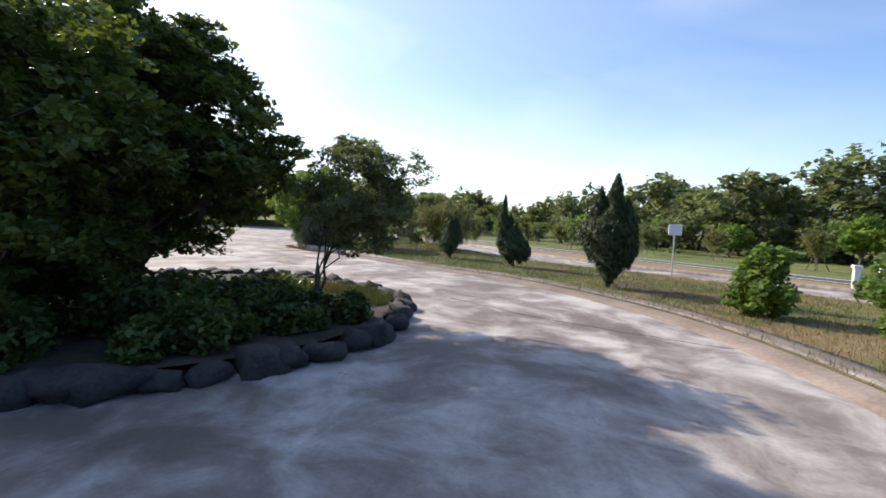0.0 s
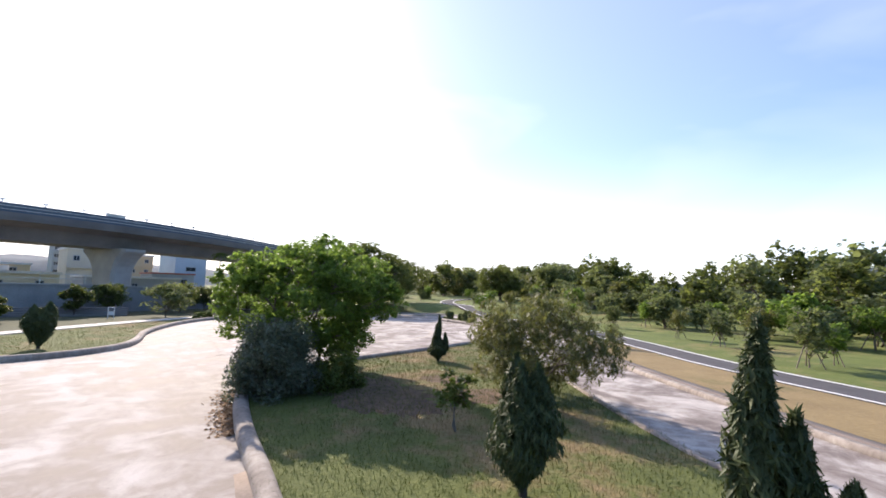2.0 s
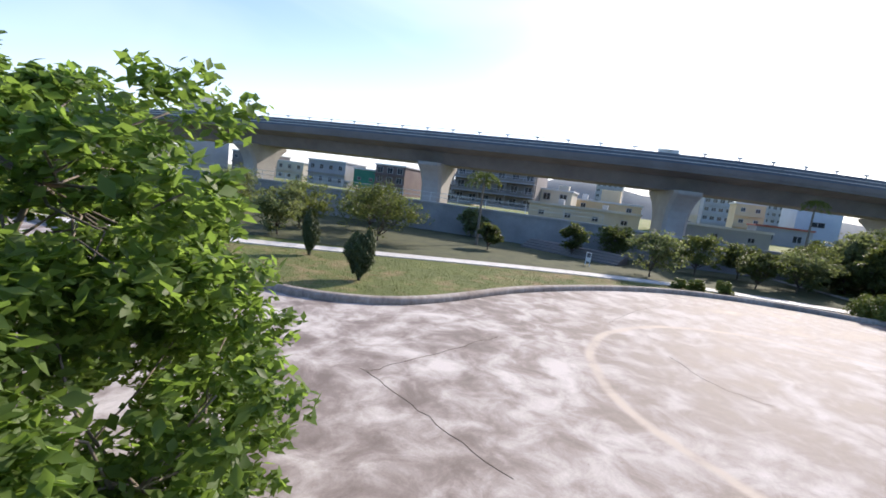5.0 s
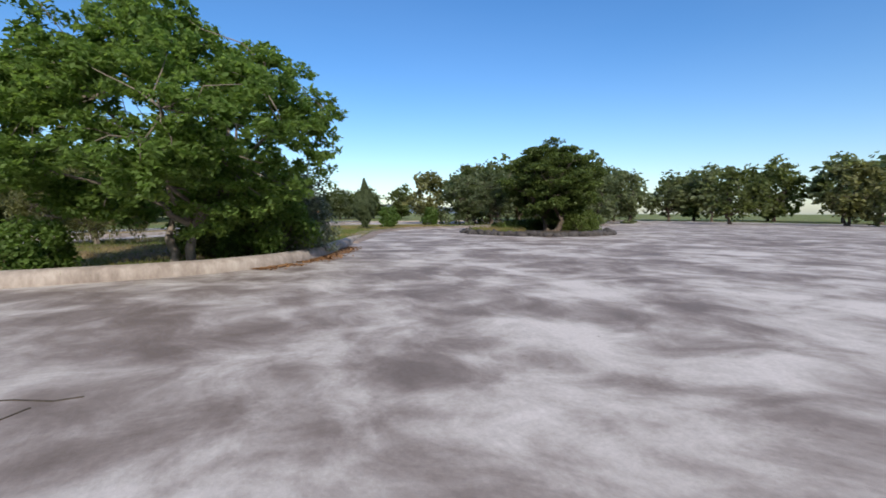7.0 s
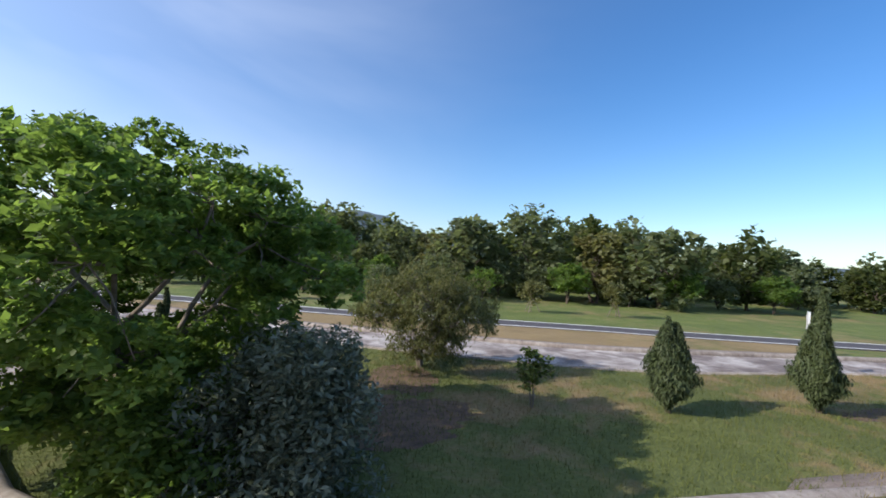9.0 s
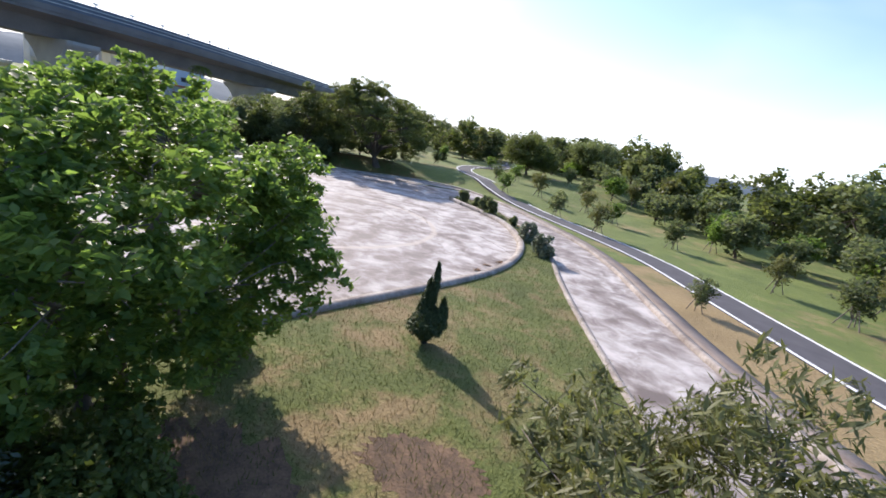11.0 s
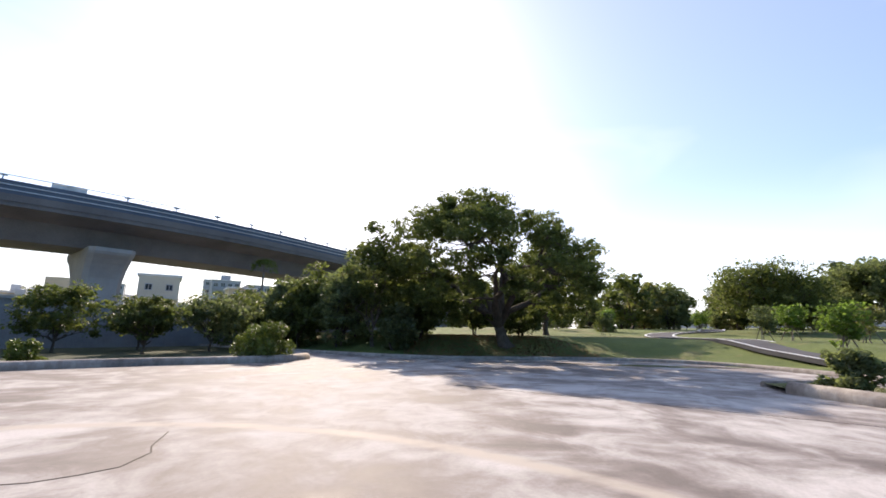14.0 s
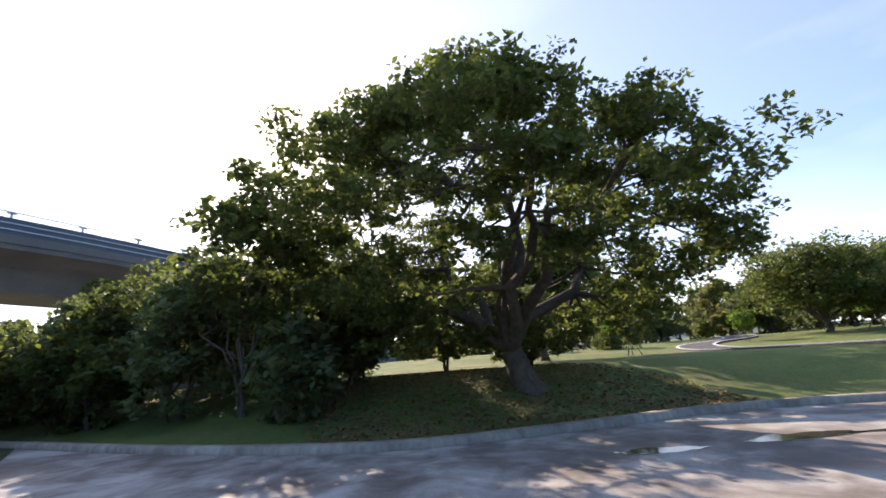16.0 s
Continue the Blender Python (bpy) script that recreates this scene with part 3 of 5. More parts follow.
# ---- viaduct ----
PIERS = [(-98, -160), (-86, -132), (-75, -103), (-66.5, -73), (-60.5, -43), (-58.8, -13.6), (-61.4, 15.8), (-66.2, 44.6), (-79.4, 70.6), (-95.0, 95.2), (-112.5, 118.5), (-131.5, 140.5), (-152, 161.5)]
SOFFIT = 7.25


def viaduct():
    top = thing("viaduct", (*PIERS[7], 0), "long grey concrete railway viaduct on flared single piers", "viaduct")
    base = Vector((*PIERS[7], 0))
    line = [q - base for q in curve([(-112, -190), *PIERS, (-176, 185)], 3.0)]
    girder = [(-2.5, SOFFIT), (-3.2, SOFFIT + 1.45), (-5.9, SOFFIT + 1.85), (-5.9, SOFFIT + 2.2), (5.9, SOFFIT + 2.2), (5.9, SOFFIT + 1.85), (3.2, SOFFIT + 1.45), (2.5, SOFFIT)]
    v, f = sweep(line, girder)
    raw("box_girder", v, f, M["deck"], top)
    for s in (-1, 1):
        v, f = sweep(line, [(s * 5.75, SOFFIT + 2.15), (s * 5.98, SOFFIT + 2.15), (s * 5.98, SOFFIT + 2.65), (s * 5.75, SOFFIT + 2.65)][::s])
        raw("parapet", v, f, M["deck"], top)
        v, f = sweep(line, [(s * 5.8, SOFFIT + 2.65), (s * 5.93, SOFFIT + 2.65), (s * 5.93, SOFFIT + 3.6), (s * 5.8, SOFFIT + 3.6)][::s])
        raw("sound_barrier", v, f, M["barrier"], top, "dark blue-grey sound barrier")
        for h in (2.9, 3.25):
            v, f = sweep(line, [(s * 5.93, SOFFIT + h), (s * 5.99, SOFFIT + h), (s * 5.99, SOFFIT + h + 0.06), (s * 5.93, SOFFIT + h + 0.06)][::s])
            raw("barrier_rail", v, f, M["steel"], top)
        v, f = sweep(line, [(s * 5.84, SOFFIT + 3.93), (s * 5.9, SOFFIT + 3.93), (s * 5.9, SOFFIT + 3.98), (s * 5.84, SOFFIT + 3.98)][::s])
        raw("cable", v, f, M["steel"], top)
    post_bm = bmesh.new()
    box_bm(post_bm, -0.05, -0.05, 0, 0.05, 0.05, 0.36)
    box_bm(post_bm, -0.22, -0.05, 0.24, 0.22, 0.05, 0.36)
    first = None
    for i in range(30, len(line) - 20):
        d = (line[i + 1] - line[i - 1]).to_2d().normalized()
        q = line[i] + Vector((d.y, -d.x, 0)) * 5.87
        if first is None:
            first = part("barrier_post", post_bm, M["steel"], top)
            ob = first
        else:
            ob = link_mesh("barrier_post", first.data, None, top)
        ob.matrix_basis = pose(q.x, q.y, SOFFIT + 3.59, 0, 0, math.degrees(math.atan2(d.y, d.x)))
    cab = bmesh.new()
    box_bm(cab, -1.0, -0.25, 0, 1.0, 0.25, 0.42, 0.04)
    i = min(range(len(line)), key=lambda k: line[k].length) - 1
    d = (line[i + 1] - line[i - 1]).to_2d().normalized()
    q = line[i] + Vector((d.y, -d.x, 0)) * 5.5
    part("line_cabinet", cab, M["steel"], top).matrix_basis = pose(q.x, q.y, SOFFIT + 3.55, 0, 0, math.degrees(math.atan2(d.y, d.x)))
    for k, (x, y) in enumerate(PIERS):
        a = Vector(PIERS[max(k - 1, 0)])
        b = Vector(PIERS[min(k + 1, len(PIERS) - 1)])
        ang = math.degrees(math.atan2((b - a).y, (b - a).x))
        bm = bmesh.new()
        rings = []
        for z, wide, deep in ((-0.5, 2.1, 1.35), (3.2, 2.1, 1.35), (4.2, 2.2, 1.35), (5.0, 2.42, 1.38), (5.6, 2.75, 1.42), (6.1, 3.15, 1.46), (6.5, 3.6, 1.5), (6.8, 4.05, 1.53), (7.0, 4.2, 1.55), (7.3, 4.22, 1.55)):
            ring = []
            for sx, sy in ((1, 1), (-1, 1), (-1, -1), (1, -1)):
                c = 0.35
                pts = [(sx * deep, sy * (wide - c)), (sx * (deep - c), sy * wide)]
                ring += pts if sx * sy > 0 else pts[::-1]
            rings.append([bm.verts.new((px, py, z)) for px, py in ring])
        for r0, r1 in zip(rings, rings[1:]):
            for m in range(8):
                bm.faces.new((r0[m], r0[(m + 1) % 8], r1[(m + 1) % 8], r1[m]))
        bm.faces.new(rings[-1])
        for px in (-0.8, 0.8):
            for py in (-1.6, 1.6):
                box_bm(bm, px - 0.35, py - 0.35, 7.3, px + 0.35, py + 0.35, SOFFIT + 0.02)
        p = part("pier", bm, M["pier"], top, "flared pale concrete pier")
        p.matrix_basis = pose(x - base.x, y - base.y, 0, 0, 0, ang)


viaduct()


# ---- levee wall and the town beyond it ----
LEVEE = [(-30, -60), (-37, -20), (-43, 10), (-47, 28), (-49.6, 42), (-56.5, 58), (-69, 76), (-86, 96), (-108, 120)]


def levee():
    line = [q - Vector((0, 0, 0.35 * float(smooth_step(38, 52, q.y)))) for q in curve(LEVEE, 3.0)]
    v, f = sweep(line, [(0.7, -0.1), (0.25, 2.45), (0.25, 2.62), (-0.25, 2.62), (-0.25, -0.1)][::-1])
    ob = raw("levee_wall", v, f, M["levee"])
    tagged(ob, "long grey concrete flood wall below the viaduct", "wall", kind="structure")
    v, f = sweep(line, [(0.4, 2.62), (0.4, 2.76), (-0.38, 2.76), (-0.38, 2.62)][::-1])
    raw("coping", v, f, M["pier"], ob, "pale concrete coping")
    back = [Vector((q.x - 3.2, q.y, 0)) for q in line]
    v, f = sweep(back, [(11, 1.2), (11, 1.5), (-2.8, 1.5), (-2.8, 1.2)][::-1])
    tagged(raw("levee_road", v, f, M["levee"]), "narrow concrete road behind the flood wall", "road", kind="structure")
    rail = thing("handrail", (-47.5, 30, 2.76), "grey steel handrail on top of the flood wall", "railing")
    for h in (0.45, 0.85):
        pts = [q - Vector((-47.5, 30, 0)) for q in line if -5 < q.y < 40]
        v, f = sweep(pts, [(-0.03, h), (0.03, h), (0.03, h + 0.05), (-0.03, h + 0.05)])
        raw("rail", v, f, M["steel"], rail)
    for q in pts[::1]:
        bm = bmesh.new()
        box_bm(bm, -0.03, -0.03, 0, 0.03, 0.03, 0.9)
        part("post", bm, M["steel"], rail).location = (q.x, q.y, 0)
    steps = thing("steps", (-43.7, 36.4, 0), "broad concrete steps at the foot of the flood wall", "steps", turn=72)
    for i in range(4):
        bm = bmesh.new()
        box_bm(bm, -4.2, 0.45 * i, -0.05, 4.2, 2.4, 0.18 * (i + 1), 0.02)
        # The darker girder concrete puts the wall-foot shade into the steps' colour
        part("step", bm, M["deck"], steps).location = (0, 0, 0.0)


levee()


def building(name, x, y, w, d, z0, h, turn, wall, floors, cols, label, roof="roof_pale", win=(1.3, 1.2), extra=(), balcony=False):
    """A block with window openings on each storey, a parapet and what stands on the roof."""
    top = thing(name, (x, y, z0), label, "house", "houses behind the flood wall", turn=turn)
    bm = bmesh.new()
    box_bm(bm, -w / 2, -d / 2, 0, w / 2, d / 2, h)
    part("wall", bm, wall, top)
    bm = bmesh.new()
    box_bm(bm, -w / 2 - 0.25, -d / 2 - 0.25, h, w / 2 + 0.25, d / 2 + 0.25, h + 0.35)
    part("roof", bm, M[roof], top)
    fh = h / floors
    frame_bm = bmesh.new()
    ww, wh = win
    for a, b, c, e in ((-ww / 2 - 0.1, -wh / 2 - 0.1, ww / 2 + 0.1, -wh / 2), (-ww / 2 - 0.1, wh / 2, ww / 2 + 0.1, wh / 2 + 0.1), (-ww / 2 - 0.1, -wh / 2, -ww / 2, wh / 2), (ww / 2, -wh / 2, ww / 2 + 0.1, wh / 2), (-0.04, -wh / 2, 0.04, wh / 2)):
        box_bm(frame_bm, a, -0.08, b, c, 0.05, e)
    fm = bpy.data.meshes.new("window_frame")
    frame_bm.to_mesh(fm)
    frame_bm.free()
    fm.materials.append(M["house_grey"])
    pane_bm = bmesh.new()
    box_bm(pane_bm, -ww / 2, -0.02, -wh / 2, ww / 2, 0.02, wh / 2)
    pm = bpy.data.meshes.new("pane")
    pane_bm.to_mesh(pm)
    pane_bm.free()
    pm.materials.append(M["glass"])
    for fl in range(floors):
        for k in range(cols):
            wx = -w / 2 + w * (k + 0.5) / cols
            fr = link_mesh("window_frame", fm, None, top)
            fr.matrix_basis = pose(wx, -d / 2 - 0.03, fh * (fl + 0.52))
            link_mesh("pane", pm, None, fr)
        if floors > 2 or fl:
            bm = bmesh.new()
            box_bm(bm, -w / 2 - 0.15, -d / 2 - 0.55, fh * fl - 0.1, w / 2 + 0.15, -d / 2 - 0.02, fh * fl + 0.12)
            part("ledge", bm, wall, top)
        if balcony:
            z = fh * fl
            bm = bmesh.new()
            box_bm(bm, -w / 2, -d / 2 - 1.5, z - 0.1, w / 2, -d / 2 - 0.55, z + 0.1)
            slab = part("balcony", bm, M["house_grey"], top, "grey balcony slab")
            bm = bmesh.new()
            box_bm(bm, -w / 2, -d / 2 - 1.5, z + 0.1, w / 2, -d / 2 - 1.38, z + 0.55)
            part("parapet", bm, wall, slab)
            bm = bmesh.new()
            box_bm(bm, -w / 2, -d / 2 - 1.47, z + 0.95, w / 2, -d / 2 - 1.41, z + 1.02)
            for k in range(int(w / 1.1) + 1):
                bx = -w / 2 + 0.05 + k * (w - 0.1) / int(w / 1.1)
                box_bm(bm, bx - 0.03, -d / 2 - 1.46, z + 0.55, bx + 0.03, -d / 2 - 1.42, z + 0.95)
            part("railing", bm, M["steel"], slab)
            for k in range(cols // 2 + 1):
                bx = -w / 2 + 0.15 + k * (w - 0.3) / (cols // 2)
                bm = bmesh.new()
                box_bm(bm, bx - 0.14, -d / 2 - 1.45, z + 0.1, bx + 0.14, -d / 2 - 1.17, z + fh - 0.1)
                part("column", bm, wall, slab)
    for k, (ex, ey, ew, ed, eh, em) in enumerate(extra):
        bm = bmesh.new()
        box_bm(bm, ex - ew / 2, ey - ed / 2, h + 0.35, ex + ew / 2, ey + ed / 2, h + 0.35 + eh, 0.05)
        part("stair_tower" if eh > 1.5 else "roof_tank", bm, em, top)
    return top


B = 90
building("apartment_house", -97, 14, 17, 10, 2.2, 7.6, B, M["house_dark"], 3, 6, "dark grey three-storey terrace with long balconies and small windows", extra=((-5, 1, 3, 3, 1.2, M["house_grey"]), (0, 1.5, 15, 6, 1.9, M["house_dark"])), balcony=True)
building("house", -101, 25.4, 6.5, 8, 1.8, 5.0, B, M["house_cream"], 2, 2, "small cream rendered house with brown window bands", extra=((1, 0, 2, 2, 1.0, M["house_cream"]),))
building("house", -112, 34.5, 14, 9, 1.5, 4.3, B, M["house_yellow"], 2, 3, "low yellow rendered house with a square stair tower", win=(0.9, 0.9), extra=((0.5, 0, 4, 4, 2.6, M["house_yellow"]), (-5, 0, 1.2, 1.2, 1.2, M["steel"])))
building("apartment_tower", -195, 66, 9, 10, 2, 15.5, B, M["house_grey"], 5, 4, "tall pale grey apartment block in the haze", extra=((0, 0, 3, 3, 2, M["house_grey"]),))
building("apartment_tower", -196, 77, 8, 10, 2, 14.5, B, M["house_grey"], 5, 3, "tall pale grey apartment block in the haze")
building("house", -126, 63, 5.5, 8, 2, 7.5, B, M["house_yellow"], 3, 2, "narrow beige rendered house", win=(0.7, 0.7))
building("warehouse", -133, 76.5, 8, 12, 2, 9.6, B, M["house_blue"], 1, 1, "pale blue sheet-clad warehouse block", win=(2.4, 1.0))
building("shed", -115, 67, 9, 8, 1.5, 3.6, B, M["house_grey"], 1, 2, "low shed with a red sheet roof", "roof_red")
building("house", -104.8, 48.3, 5.5, 8, 2, 7.0, B, M["house_cream"], 2, 2, "white rendered house with a flat roof", win=(0.8, 0.8))
building("apartment_house", -101, -13, 8, 9, 1.5, 6.6, B, M["house_brown"], 3, 3, "dull brown tiled apartment house")
building("apartment_tower", -110, -94, 18, 12, 1.5, 20, 60, M["house_grey"], 6, 5, "large grey apartment block rising above the viaduct", extra=((-3, 0, 7, 5, 2.6, M["house_cream"]),))
building("apartment_house", -108, -122, 26, 12, 0.5, 9.5, 70, M["house_white"], 4, 9, "white apartment block with long ribbon windows", win=(2.4, 1.3), balcony=True)
building("shed", -104, -22.5, 7, 7, 2, 4.6, B, M["green_sheet"], 1, 2, "shed wrapped in green sheeting", win=(0.8, 0.6))
building("house", -103, 2, 10, 8, 1.5, 4.6, B, M["house_cream"], 2, 3, "low pale house with a flat roof")
building("house", -104, -34, 12, 9, 1.5, 6.2, B, M["house_grey"], 2, 4, "grey rendered house with a flat roof", win=(1.0, 1.0))
building("house", -110, -52, 10, 9, 1.5, 5.0, B, M["house_cream"], 2, 3, "pale cream house with a flat roof", win=(1.0, 1.0))
building("house", -112, -70, 14, 10, 1.5, 6.6, B, M["house_dark"], 2, 4, "grey brick workshop block", win=(1.2, 0.9))
building("shed", -84, 33, 17, 8, 1.2, 2.7, B, M["house_cream"], 1, 4, "low workshop with a pale sheet roof behind the flood wall", win=(0.8, 0.6), extra=((-4, 0, 1.0, 1.0, 0.9, M["steel"]), (3, 1, 0.9, 0.9, 0.8, M["steel"])))
building("shed", -88, 52, 14, 8, 1.2, 2.5, B, M["house_grey"], 1, 3, "low workshop with a pale sheet roof behind the flood wall", win=(0.8, 0.6))
building("apartment_tower", -222, 64, 7, 9, 2, 18, B, M["house_grey"], 6, 3, "distant slim grey apartment tower")
building("apartment_tower", -270, 24, 14, 10, 2, 18, B, M["house_grey"], 6, 5, "distant wide grey apartment block")
building("apartment_tower", -255, 95, 10, 10, 2, 15, B, M["house_grey"], 5, 4, "distant grey apartment block")


def hill(name, cx, cy, length, depth, height, turn, seed):
    nz = random.Random(seed).uniform(0, 50)
    verts, faces, nx, ny = [], [], 60, 10
    for j in range(ny + 1):
        for i in range(nx + 1):
            u, w = i / nx * 2 - 1, j / ny * 2 - 1
            h = height * max(0, 1 - u * u) ** 0.7 * max(0, 1 - w * w) * (0.8 + 0.3 * noise.fractal((u * 2.3 + nz, w, nz), 0.9, 2.0, 5))
            verts.append((u * length, w * depth, h - 2))
    for j in range(ny):
        for i in range(nx):
            a = j * (nx + 1) + i
            faces.append((a, a + 1, a + nx + 2, a + nx + 1))
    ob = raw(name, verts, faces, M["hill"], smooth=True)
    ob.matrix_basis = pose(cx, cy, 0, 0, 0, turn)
    return tagged(ob, "long low wooded hill, distance haze painted in as blue", "hill", "far hills", "structure")


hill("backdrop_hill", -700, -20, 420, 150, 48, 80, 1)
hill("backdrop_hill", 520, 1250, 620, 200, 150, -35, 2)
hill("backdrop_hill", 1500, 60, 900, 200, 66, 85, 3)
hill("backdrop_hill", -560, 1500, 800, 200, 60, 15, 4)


# ---- plants ----
def tubes(paths, sides=7):
    """Verts and faces of tapered limbs: each path is a list of (point, radius)."""
    verts, faces = [], []
    for path in paths:
        start = len(verts)
        for i, (p, r) in enumerate(path):
            a, b = path[max(i - 1, 0)][0], path[min(i + 1, len(path) - 1)][0]
            d = (b - a).normalized()
            u = d.cross(Vector((0.31, 0.17, 0.93)) if abs(d.z) < 0.9 else Vector((1, 0, 0))).normalized()
            w = d.cross(u)
            for k in range(sides):
                t = k / sides * math.tau
                verts.append(tuple(p + (u * math.cos(t) + w * math.sin(t)) * r))
        for i in range(len(path) - 1):
            for k in range(sides):
                a, b = start + i * sides + k, start + i * sides + (k + 1) % sides
                faces.append((a, b, b + sides, a + sides))
        faces.append(tuple(start + (len(path) - 1) * sides + k for k in range(sides)))
    return verts, faces


def limb(a, b, r0, r1, rnd, wob=0.12, steps=5, lift=0.0):
    """A crooked path from a to b."""
    n = (b - a).length
    out = []
    for i in range(steps + 1):
        t = i / steps
        off = Vector((rnd.gauss(0, 1), rnd.gauss(0, 1), rnd.gauss(0, 0.6))) * wob * n * 0.35 * math.sin(t * math.pi)
        out.append((a.lerp(b, t) + off + Vector((0, 0, lift * n * math.sin(t * math.pi))), r0 + (r1 - r0) * t ** 0.8))
    return out


def leaf_mesh(name, centres, size, material, rs, up=0.5, length=1.6, droop=0.0, jitter=0.45, outward=None):
    """Many small folded leaves, each its own island."""
    n = len(centres)
    nrm = rs.normal(size=(n, 3))
    nrm[:, 2] = np.abs(nrm[:, 2]) + up * 2
    if outward is not None:
        nrm += outward * 1.2
    nrm /= np.linalg.norm(nrm, axis=1)[:, None]
    tan = rs.normal(size=(n, 3))
    tan[:, 2] -= droop
    tan -= (tan * nrm).sum(1)[:, None] * nrm
    tan /= np.linalg.norm(tan, axis=1)[:, None] + 1e-9
    bi = np.cross(nrm, tan)
    s = size * (1 + jitter * rs.uniform(-1, 1, n))[:, None]
    a = centres - tan * s * length * 0.5
    tip = centres + tan * s * length * 0.5
    l = centres + bi * s * 0.5 + nrm * s * 0.12
    r = centres - bi * s * 0.5 + nrm * s * 0.12
    verts = np.stack([a, l, tip, r], 1).reshape(-1, 3)
    mesh = bpy.data.meshes.new(name)
    mesh.vertices.add(4 * n)
    mesh.vertices.foreach_set("co", verts.ravel().astype(np.float32))
    tri = np.arange(n)[:, None] * 4 + np.array([[0, 1, 2, 0, 2, 3]])
    mesh.loops.add(6 * n)
    mesh.loops.foreach_set("vertex_index", tri.ravel().astype(np.int32))
    mesh.polygons.add(2 * n)
    mesh.polygons.foreach_set("loop_start", np.arange(0, 6 * n, 3, dtype=np.int32))
    mesh.update(calc_edges=True)
    mesh.materials.append(material)
    return mesh


def tree(name, at, height, radius, bottom, leaf, label, seed, leaves=9000, size=0.16, clumps=60, trunk=0.16, bark="bark", stems=1, flat=0.62, hole=0.35, squash=0.55, category="tree", group="", length=1.6, droop=0.2, clump=0.33, lean=(0, 0), shape=1.0, spread=0.42, lumpy=0.36, shift=(0, 0), sides=6, segs=3, skirt=0.0):
    """A trunk that forks into limbs, and a crown of leaf clumps with gaps between them."""
    rnd, rs = random.Random(seed), np.random.RandomState(seed)
    top = thing(name, at, label, category, group)
    mid = (height + bottom) / 2
    half = (height - bottom) / 2
    cen = []
    while len(cen) < clumps:
        v = Vector((rnd.gauss(0, 1), rnd.gauss(0, 1), rnd.gauss(0, 1))).normalized() * rnd.uniform(hole, 1.0) ** 0.6
        if v.z < -flat and rnd.random() < 0.7:
            continue
        wob = 0.82 + lumpy * noise.noise((v.x * 1.7 + seed, v.y * 1.7, v.z * 1.7))
        k = 1.0 - (shape - 1.0) * max(v.z, 0)
        if v.z < 0:
            k += skirt * (1 / max(0.45, math.sqrt(1 - v.z * v.z)) - 1)
        cen.append(Vector((v.x * radius * wob * k + lean[0] * (v.z + 1) + shift[0], v.y * radius * wob * k + lean[1] * (v.z + 1) + shift[1], mid + v.z * half * wob)))
    fork = Vector((lean[0] * 0.3, lean[1] * 0.3, max(bottom * 0.75, height * 0.11)))
    paths, heads = [], []
    for s in range(stems):
        root = Vector((rnd.uniform(-1, 1), rnd.uniform(-1, 1), 0)) * (0.0 if stems == 1 else trunk * 2.2)
        crown = fork + Vector((root.x * 2.2, root.y * 2.2, rnd.uniform(-0.1, 0.2)))
        root.z = -0.15
        stem = limb(root, crown, trunk * (1.25 if stems == 1 else 1.0), trunk * 0.8, rnd, 0.1, 4)
        stem[0] = (stem[0][0], trunk * 1.7)
        paths.append(stem)
        heads.append(crown)
    order = sorted(cen, key=lambda c: (c - fork).length)
    main = [order[int((i + 0.5) / 9 * len(order) * 0.75 + len(order) * 0.2)] for i in range(9)]
    joints = []
    for i, m in enumerate(main):
        h = heads[i] if i < len(heads) > 1 else min(heads, key=lambda q: (q - m).length)
        p = limb(h, m, trunk * 0.6, trunk * 0.16, rnd, 0.22, 6, 0.05)
        paths.append(p)
        joints += [(q, r) for q, r in p[2:]]
    for c in cen:
        q, r = min(joints, key=lambda j: (j[0] - c).length)
        if (q - c).length > 0.05:
            paths.append(limb(q, c, max(r * 0.55, 0.012), 0.006, rnd, 0.25, segs))
    v, f = tubes(paths, sides)
    raw("trunk", v, f, M[bark], top, smooth=True)
    cl = np.array([tuple(c) for c in cen])
    w = rs.uniform(0.6, 1.4, len(cl))
    pick = rs.choice(len(cl), leaves, p=w / w.sum())
    off = rs.normal(size=(leaves, 3))
    off /= np.linalg.norm(off, axis=1)[:, None]
    twigs = 14
    spray = rs.normal(size=(len(cl), twigs, 3))
    spray /= np.linalg.norm(spray, axis=2)[:, :, None]
    spray *= rs.uniform(0.25, 1, (len(cl), twigs, 1)) ** 0.5 * radius * clump * w[:, None, None]
    spray[:, :, 2] *= squash
    off *= rs.uniform(0, 1, (leaves, 1)) ** 0.6 * radius * clump * spread * w[pick][:, None]
    off[:, 2] *= squash
    pts = cl[pick] + spray[pick, rs.randint(0, twigs, leaves)] + off
    pts[:, 2] = np.maximum(pts[:, 2], 0.05)
    link_mesh("crown", leaf_mesh("crown", pts, size, M[leaf], rs, 0.35, length, droop), None, top)
    return top


